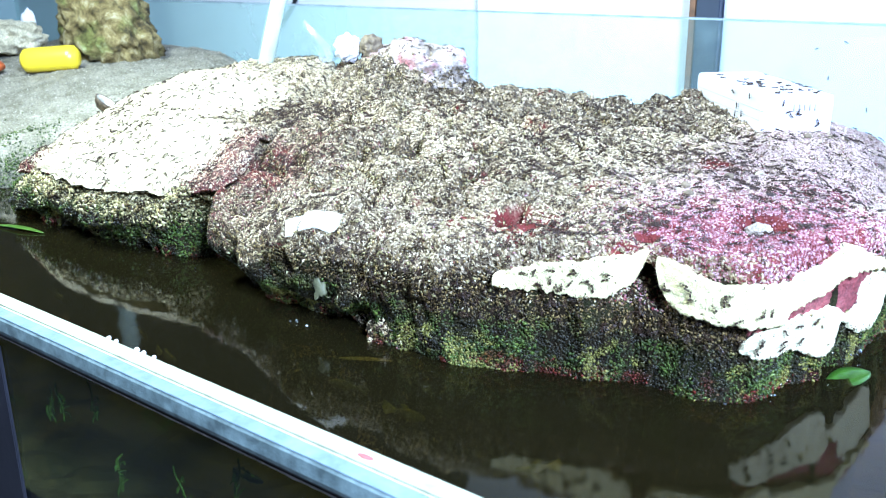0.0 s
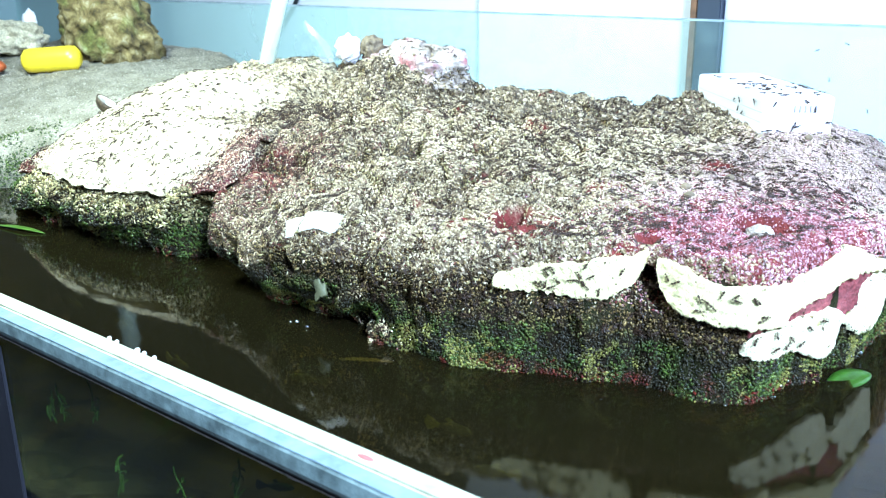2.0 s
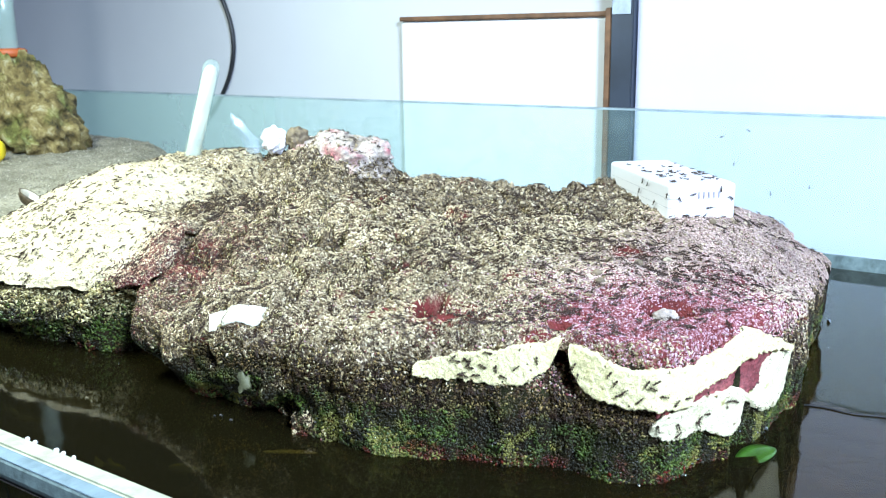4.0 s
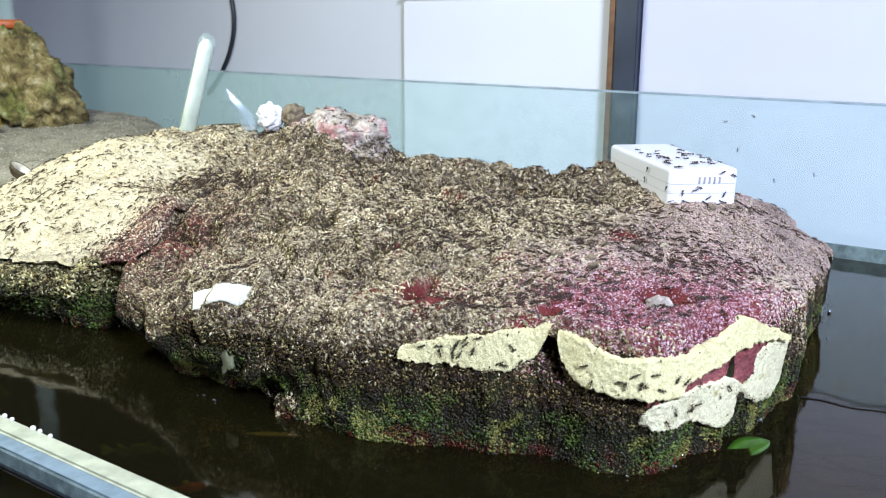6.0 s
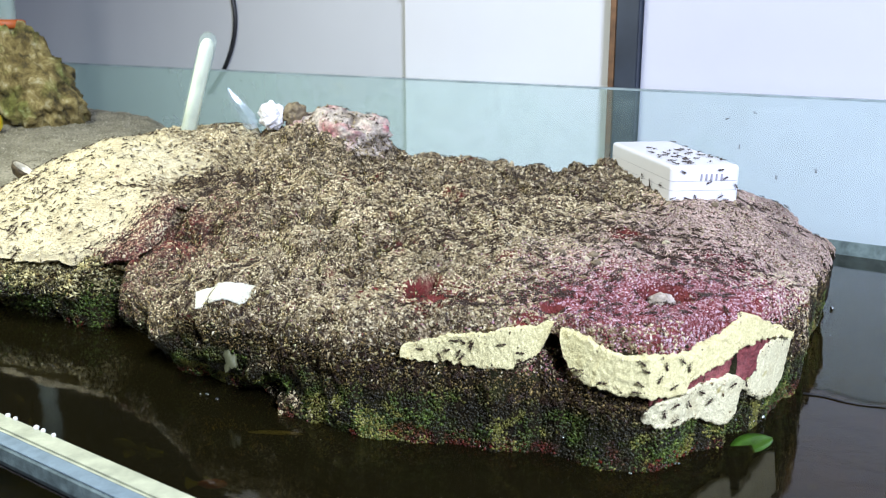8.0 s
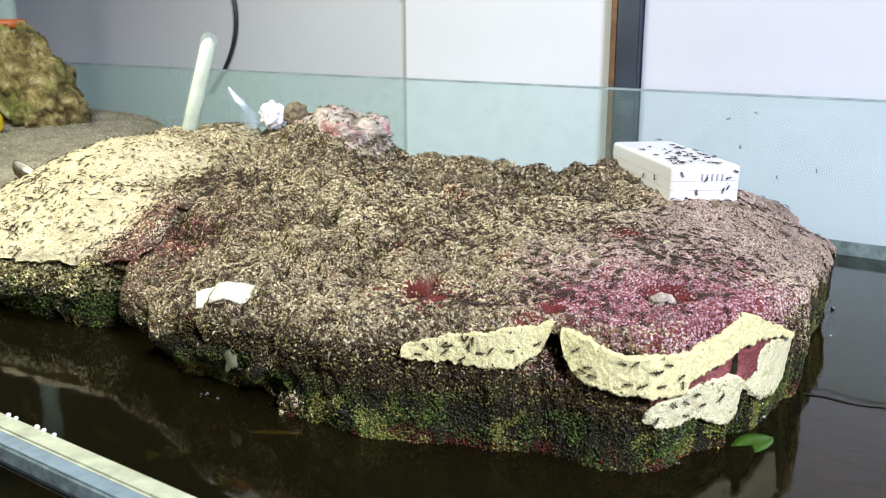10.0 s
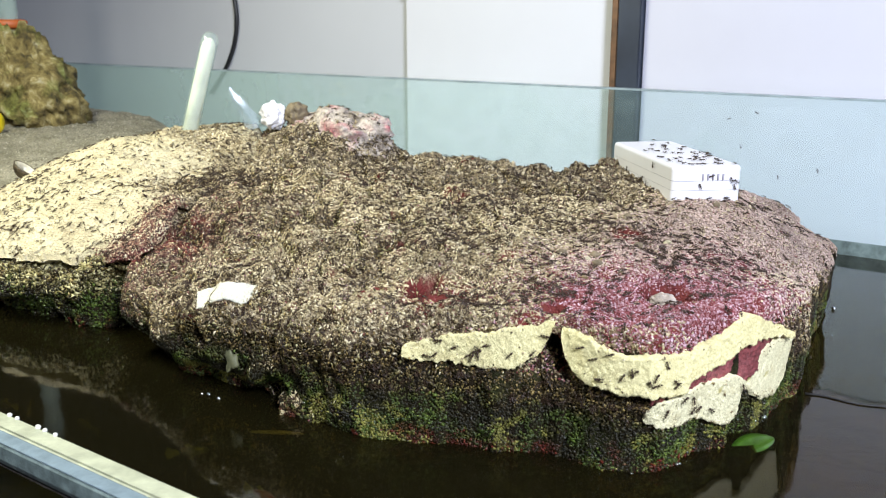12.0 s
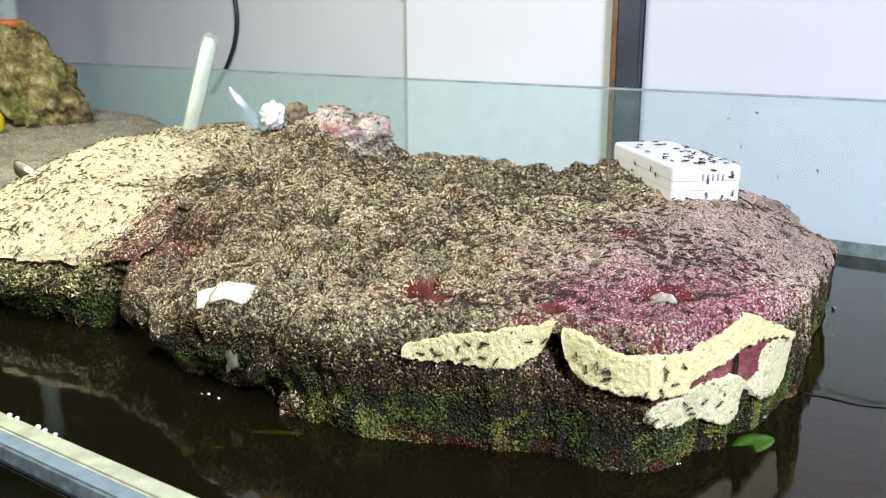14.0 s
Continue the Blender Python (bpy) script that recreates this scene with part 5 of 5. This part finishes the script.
def leg_points(side, k):
    x0 = (0.25, 0.0, -0.25)[k] * MM
    reach = (1.5, 0.1, -1.6)[k] * MM
    return [(x0, side * 0.25 * MM, 0.95 * MM), (x0 + reach * 0.45, side * 1.05 * MM, 1.5 * MM), (x0 + reach, side * 1.75 * MM, 0.05 * MM)]


def ant_thing():
    ant = new("ant")
    tagged(ant, "small dark brown ant walking", "ant")
    bm = bmesh.new()
    blob(bm, (-1.55 * MM, 0, 1.05 * MM), (1.05 * MM, 0.62 * MM, 0.60 * MM), 8)
    part("gaster", bm, ANT, ant, "dark glossy rear body", True)
    bm = bmesh.new()
    blob(bm, (0, 0, 1.0 * MM), (0.85 * MM, 0.34 * MM, 0.36 * MM))
    part("thorax", bm, ANT, ant, "", True)
    bm = bmesh.new()
    blob(bm, (1.25 * MM, 0, 1.05 * MM), (0.55 * MM, 0.46 * MM, 0.40 * MM), -15)
    part("head", bm, ANT, ant, "", True)
    for side in (-1, 1):
        for k in range(3):
            bm = bmesh.new()
            limb(bm, leg_points(side, k), 0.10 * MM, 0.05 * MM)
            part("leg", bm, ANT, ant)
        bm = bmesh.new()
        limb(bm, [(1.6 * MM, side * 0.2 * MM, 1.2 * MM), (2.0 * MM, side * 0.7 * MM, 1.7 * MM), (2.9 * MM, side * 0.9 * MM, 1.1 * MM)], 0.07 * MM, 0.04 * MM)
        part("antenna", bm, ANT, ant)
    return ant


def ant_swarm_shape():
    bm = bmesh.new()
    for c, s in (((-1.5, 0, 1.0), (1.0, 0.5, 0.5)), ((0, 0, 1.0), (0.85, 0.28, 0.3)), ((1.25, 0, 1.05), (0.52, 0.4, 0.36))):
        vs = [bm.verts.new((c[0] + s[0] * x, c[1] + s[1] * y, c[2] + s[2] * z)) for x, y, z in ((1, 0, 0), (-1, 0, 0), (0, 1, 0), (0, -1, 0), (0, 0, 1), (0, 0, -1))]
        for f in ((0, 2, 4), (2, 1, 4), (1, 3, 4), (3, 0, 4), (2, 0, 5), (1, 2, 5), (3, 1, 5), (0, 3, 5)):
            bm.faces.new([vs[k] for k in f])
    for side in (-1, 1):
        for k in range(3):
            a, b, c = [Vector(p) / MM for p in leg_points(side, k)]
            w = Vector((0.11, 0, 0.04))
            bm.faces.new([bm.verts.new(q) for q in (a - w, a + w, b + w, b - w)])
            bm.faces.new([bm.verts.new(q) for q in (b - w, b + w, c)])
    bmesh.ops.triangulate(bm, faces=bm.faces)
    bm.verts.index_update()
    v, f = [tuple(x.co) for x in bm.verts], [tuple(x.index for x in q.verts) for q in bm.faces]
    bm.free()
    return v, f


ANT_V, ANT_F = ant_swarm_shape()


def swarm(rock, n, weight, label, size=1.0):
    pl, nn = rock.sample(n, weight, rng)
    k = np.exp(rng.normal(0, 0.10, (n, 1))) * MM * size
    ob = scatter("ant_swarm", pl + nn * 0.0004, nn, ANT_V, ANT_F, np.repeat(k, 3, axis=1), 0.0, ANT, None, rng, 0.18, False)
    return tagged(ob, label, "ants")


def ant_weight(p, n):
    sandy = np.clip(ell(p, -.16, .62, .07, .09) * 1.2, 0, 0.88)
    trail = 1 + 9 * ell(p, -.236, .528, .045, .014) + 9 * ell(p, -.555, .50, .045, .035) + 5 * ell(p, -.34, .61, .10, .018) + 3 * np.clip(patchy(p, 14, 40.0) * 2 + 0.1, 0, 1)
    return np.clip((n[:, 2] - 0.1) / 0.4, 0, 1) * (1 - 0.9 * pit_mask(p)) * (1 - sandy) * trail * (p[:, 1] < 0.76)


swarm(main, 6800, lambda p, n: ant_weight(p, n) * (1 - BARE), "dense swarm of dark ants over the tan crust", 1.12)
swarm(mound, 1500, lambda p, n: top_only(p, n) * (1 + 2 * np.clip(patchy(p, 16, 60.0) * 2, 0, 1)), "swarm of dark ants on the cream mound", 0.95)
swarm(main, 600, lambda p, n: SIDE_W * (p[:, 2] > 0.03) * (p[:, 0] > -0.36), "dark ants on the mossy side")

skin = Surface(coral)
swarm(skin, 170, lambda p, n: np.clip(n[:, 2] + 0.6, 0, 1), "dark ants on the coral rock")
pl, nn = skin.sample(2600, lambda p, n: np.clip(0.6 - (p[:, 2] - 0.1) / 0.02, 0.1, 1), rng)
tagged(scatter("clump_crust", pl, nn, GRAIN_V, GRAIN_F, sizes(2600, 0.0017, 0.0009, 0.0008), 0.6, HUMP_GRAIN, coral, rng, 0.8), "brown crumbs")

FIRST_ANT = ant_thing()
WALKERS = []          # each: the ant and its rows


def facing(place, normal, heading):
    z = Vector(normal).normalized()
    x = Vector(heading) - z * Vector(heading).dot(z)
    x.normalize()
    y = z.cross(x)
    m_ = Matrix((x, y, z)).transposed().to_4x4()
    m_.translation = place
    return m_


def another_ant(m_, group, label=""):
    ob = copy_thing(FIRST_ANT, m_)
    return tagged(ob, label, group=group)


def rock_walk(rock, x, y, r, speed):
    """Rows of an ant that wanders over a rock's crown, turning and pausing."""
    a, rows, t = r.uniform(0, 6.283), [], 0.0
    while t < 14.001:
        hit, loc, nor, _ = rock.ob.ray_cast(Vector((x, y, .35)), Vector((0, 0, -1)))
        if not hit or nor.z < 0.35:
            return None
        rows.append((t, facing(loc + nor * 0.0007, nor, (math.cos(a), math.sin(a), 0))))
        go = speed * r.choice((0.1, 0.7, 1.0, 1.2)) * 0.5
        a += max(-1.2, min(1.2, r.gauss(0, 0.45)))
        x, y, t = x + go * math.cos(a), y + go * math.sin(a), t + 0.5
    return rows


def roam(rock, n, spots, group, seed, label=""):
    r, made, tries = random.Random(seed), 0, 0
    while made < n and tries < n * 12:
        tries += 1
        cx, cy, sx, sy = r.choice(spots)
        rows = rock_walk(rock, r.gauss(cx, sx), r.gauss(cy, sy), r, r.uniform(0.003, 0.011))
        if rows:
            WALKERS.append((another_ant(rows[0][1], group, label), rows))
            made += 1


roam(main, 120, [(-.20, .46, .06, .05), (-.30, .46, .06, .05), (-.40, .47, .06, .05), (-.25, .60, .08, .04), (-.15, .42, .02, .02), (-.45, .42, .04, .03)], "ants on the crust", 11)
roam(mound, 60, [(-.60, .41, .05, .04), (-.66, .46, .06, .05)], "ants on the mound", 12, "small dark ant walking on the cream mound")


def box_ant(r):
    """Rows of an ant on the box's lid or its front wall, in the box's own directions."""
    lid = r.random() < 0.78
    x, y = r.uniform(-.021, .021), r.uniform(0.004, 0.125)
    if r.random() < 0.6:
        y = r.uniform(0.004, 0.06)
    z, a, rows, t = r.uniform(0.003, 0.024), r.uniform(0, 6.283), [], 0.0
    left = r.random() < 0.6
    while t < 14.001:
        if lid:
            m_ = facing(Vector((x, y, 0.0259)), (0, 0, 1), (math.cos(a), math.sin(a), 0))
        elif left:
            m_ = facing(Vector((-BOX_W / 2 - 0.0005, y, z)), (-1, 0, 0), (0, math.cos(a), math.sin(a)))
        else:
            m_ = facing(Vector((x, -0.0005, z)), (0, -1, 0), (math.cos(a), 0, math.sin(a)))
        rows.append((t, BOX_POSE @ m_))
        go = r.uniform(0.0005, 0.0060)
        a += max(-1.3, min(1.3, r.gauss(0, 0.6)))
        nx, ny, nz = x + go * math.cos(a), y + go * (math.sin(a) if lid else math.cos(a)), z + (0 if lid else go * math.sin(a))
        if abs(nx) > 0.0225 or not 0.002 < ny < 0.130 or (not lid and not 0.002 < nz < 0.0235):
            a += 1.35
        else:
            x, y, z = nx, ny, nz
        t += 0.5
    return rows


r = random.Random(21)
for k in range(58):
    rows = box_ant(r)
    WALKERS.append((another_ant(rows[0][1], "ants on the white box", "small dark ant walking on the white box"), rows))


FOAMS = [c for c in island.children if c.name.startswith(("foam_edge", "foam_chunk"))]


def foam_ant(r, s, z0, z1):
    z, a, rows, t = r.uniform(z0, z1), r.uniform(0, 6.283), [], 0.0
    lo, hi = s - 0.02, s + 0.02
    while t < 14.001:
        base, out = on_face(s, 0.0), on_face(s, 0.05)
        n_ = (out - base).normalized()
        for sheet in FOAMS:
            hit, loc, _, _ = sheet.ray_cast(out + Vector((0, 0, z)), -n_, distance=0.08)
            if hit:
                base = loc + n_ * 0.0003
                break
        along = Vector((-n_.y, n_.x, 0))
        rows.append((t, facing(Vector((base.x, base.y, z)), n_, along * math.cos(a) + Vector((0, 0, math.sin(a))))))
        go = r.uniform(0.0003, 0.0035)
        a += max(-1.2, min(1.2, r.gauss(0, 0.5)))
        ns, nz = s + go * math.cos(a), z + go * math.sin(a)
        if not lo < ns < hi or not z0 < nz < z1:
            a += 1.35
        else:
            s, z = ns, nz
        t += 0.5
    return rows


for s, z0, z1, count in ((.268, .050, .060, 8), (.292, .050, .065, 8), (.335, .050, .063, 6), (.360, .047, .060, 8), (.372, .028, .039, 7), (.40, .026, .040, 3)):
    for k in range(count):
        rows = foam_ant(r, s + r.uniform(-.01, .01), z0, z1)
        WALKERS.append((another_ant(rows[0][1], "ants on the foam edge", "small dark ant walking on the cream foam edge"), rows))
# ---- fish ----
def fish_thing(length, body_mat, tail_mat, label):
    fish = new("fish")
    tagged(fish, label, "fish", "fish in the tank")
    bm = bmesh.new()
    bmesh.ops.create_icosphere(bm, subdivisions=3, radius=1)
    for v in bm.verts:
        t = (v.co.x + 1) / 2
        k = 0.35 + 0.65 * math.sin(math.pi * min(1, t ** 0.8)) if t < 0.5 else 1
        v.co = Vector((v.co.x * length * 0.36, v.co.y * length * 0.085 * k, v.co.z * length * 0.12 * k))
    part("body", bm, body_mat, fish, "", True)

    def fin(name, pts, mat, y0=0.0):
        b = bmesh.new()
        lo = [b.verts.new((x * length, y0 - 0.0003, z * length)) for x, z in pts]
        hi = [b.verts.new((x * length, y0 + 0.0003, z * length)) for x, z in pts]
        n = len(pts)
        for i in range(n):
            b.faces.new((lo[i], lo[(i + 1) % n], hi[(i + 1) % n], hi[i]))
        b.faces.new(lo)
        b.faces.new(hi)
        return part(name, b, mat, fish)

    fin("tail", [(-0.32, 0.03), (-0.58, 0.15), (-0.64, 0.0), (-0.58, -0.15), (-0.32, -0.03)], tail_mat)
    fin("dorsal_fin", [(-0.1, 0.08), (0.02, 0.10), (-0.12, 0.2), (-0.2, 0.16)], tail_mat)
    fin("belly_fin", [(-0.05, -0.09), (0.03, -0.10), (-0.08, -0.18)], tail_mat)
    return fish


def swim(points):
    """Rows through (t, x, y, z) places, nose ahead."""
    rows = []
    for i, (t, x, y, z) in enumerate(points):
        a, b = points[max(i - 1, 0)], points[min(i + 1, len(points) - 1)]
        rows.append((t, pose(x, y, z, 0, 0, math.degrees(math.atan2(b[2] - a[2], b[1] - a[1])))))
    return rows


SWIMMERS = []
r = random.Random(5)
FISH_KIND = [(FISH, FISH_TAIL, "small silvery fish with a yellow tail swimming"), (FISH, FISH, "small silver fish swimming near the surface"), (FISH_RED, FISH_TAIL, "small reddish fish swimming")]
for k, (x, y, z, size, kind) in enumerate(((-.275, .290, -.008, .026, 0), (-.330, .300, -.012, .024, 1), (-.45, .275, -.02, .024, 0), (-.52, .30, -.03, .022, 1), (-.40, .262, -.035, .024, 2),
                                           (-.47, .262, -.045, .022, 0), (-.60, .29, -.02, .022, 1), (-.22, .315, -.03, .024, 0), (-.36, .258, -.06, .022, 1))):
    a, pts, t = r.uniform(-0.5, 0.5) + (math.pi if k % 2 else 0), [], 0.0
    while t < 14.001:
        pts.append((t, x, y, z))
        a += r.uniform(-0.25, 0.25) - 0.9 * max(-0.4, min(0.4, (y - 0.283) * 14)) * math.cos(a)
        go = r.uniform(0.004, 0.016)
        x += go * math.cos(a)
        y = min(0.305, max(0.258, y + 0.5 * go * math.sin(a)))
        t += 1.0
    SWIMMERS.append((fish_thing(size, *FISH_KIND[kind]), swim(pts)))

# water plants behind the front pane
r = random.Random(8)
for x, y, z in ((-.520, .242, -.052), (-.548, .246, -.062), (-.478, .240, -.036), (-.47, .244, -.085), (-.40, .244, -.070), (-.36, .246, -.046)):
    plant = new("water_plant")
    tagged(plant, "sprig of yellow-green weed floating under water", "plant", "water plants")
    lean, bend = r.uniform(-.012, .012), r.uniform(2, 5)
    part("stem", tube([(x + lean * k / 9 + 0.0015 * math.sin(k * 0.9 + bend), y, z - 0.02 + 0.026 * k / 9) for k in range(10)], 0.0006, 6), WEED, plant, smooth=True)
    for k in range(r.randint(5, 9)):
        b = leaf_blade(r.uniform(0.005, 0.010), r.uniform(0.0016, 0.003), 0.0012, WEED)
        b.parent = plant
        b.matrix_world = pose(x + lean * k / 9 + r.uniform(-.003, .003), y + r.uniform(-.001, .002), z - 0.018 + 0.0028 * k, r.uniform(-20, 20), r.uniform(-80, -20), r.uniform(0, 360))

# ants and specks on the back pane
for x, z in ((-.275, .118), (-.250, .125), (-.225, .065), (-.262, .092), (-.19, .075), (-.72, .085)):
    m_ = facing(Vector((x, YB - 0.0006, z)), (0, -1, 0), (math.cos(x * 90), 0, math.sin(x * 90)))
    another_ant(m_, "ants on the glass", "small dark ant on the back glass pane")
for child in list(FIRST_ANT.children):
    bpy.data.objects.remove(child)
bpy.data.objects.remove(FIRST_ANT)


def motions():
    for ant, rows in WALKERS:
        walk(ant, rows)
    for fish, rows in SWIMMERS:
        walk(fish, rows)


motions()
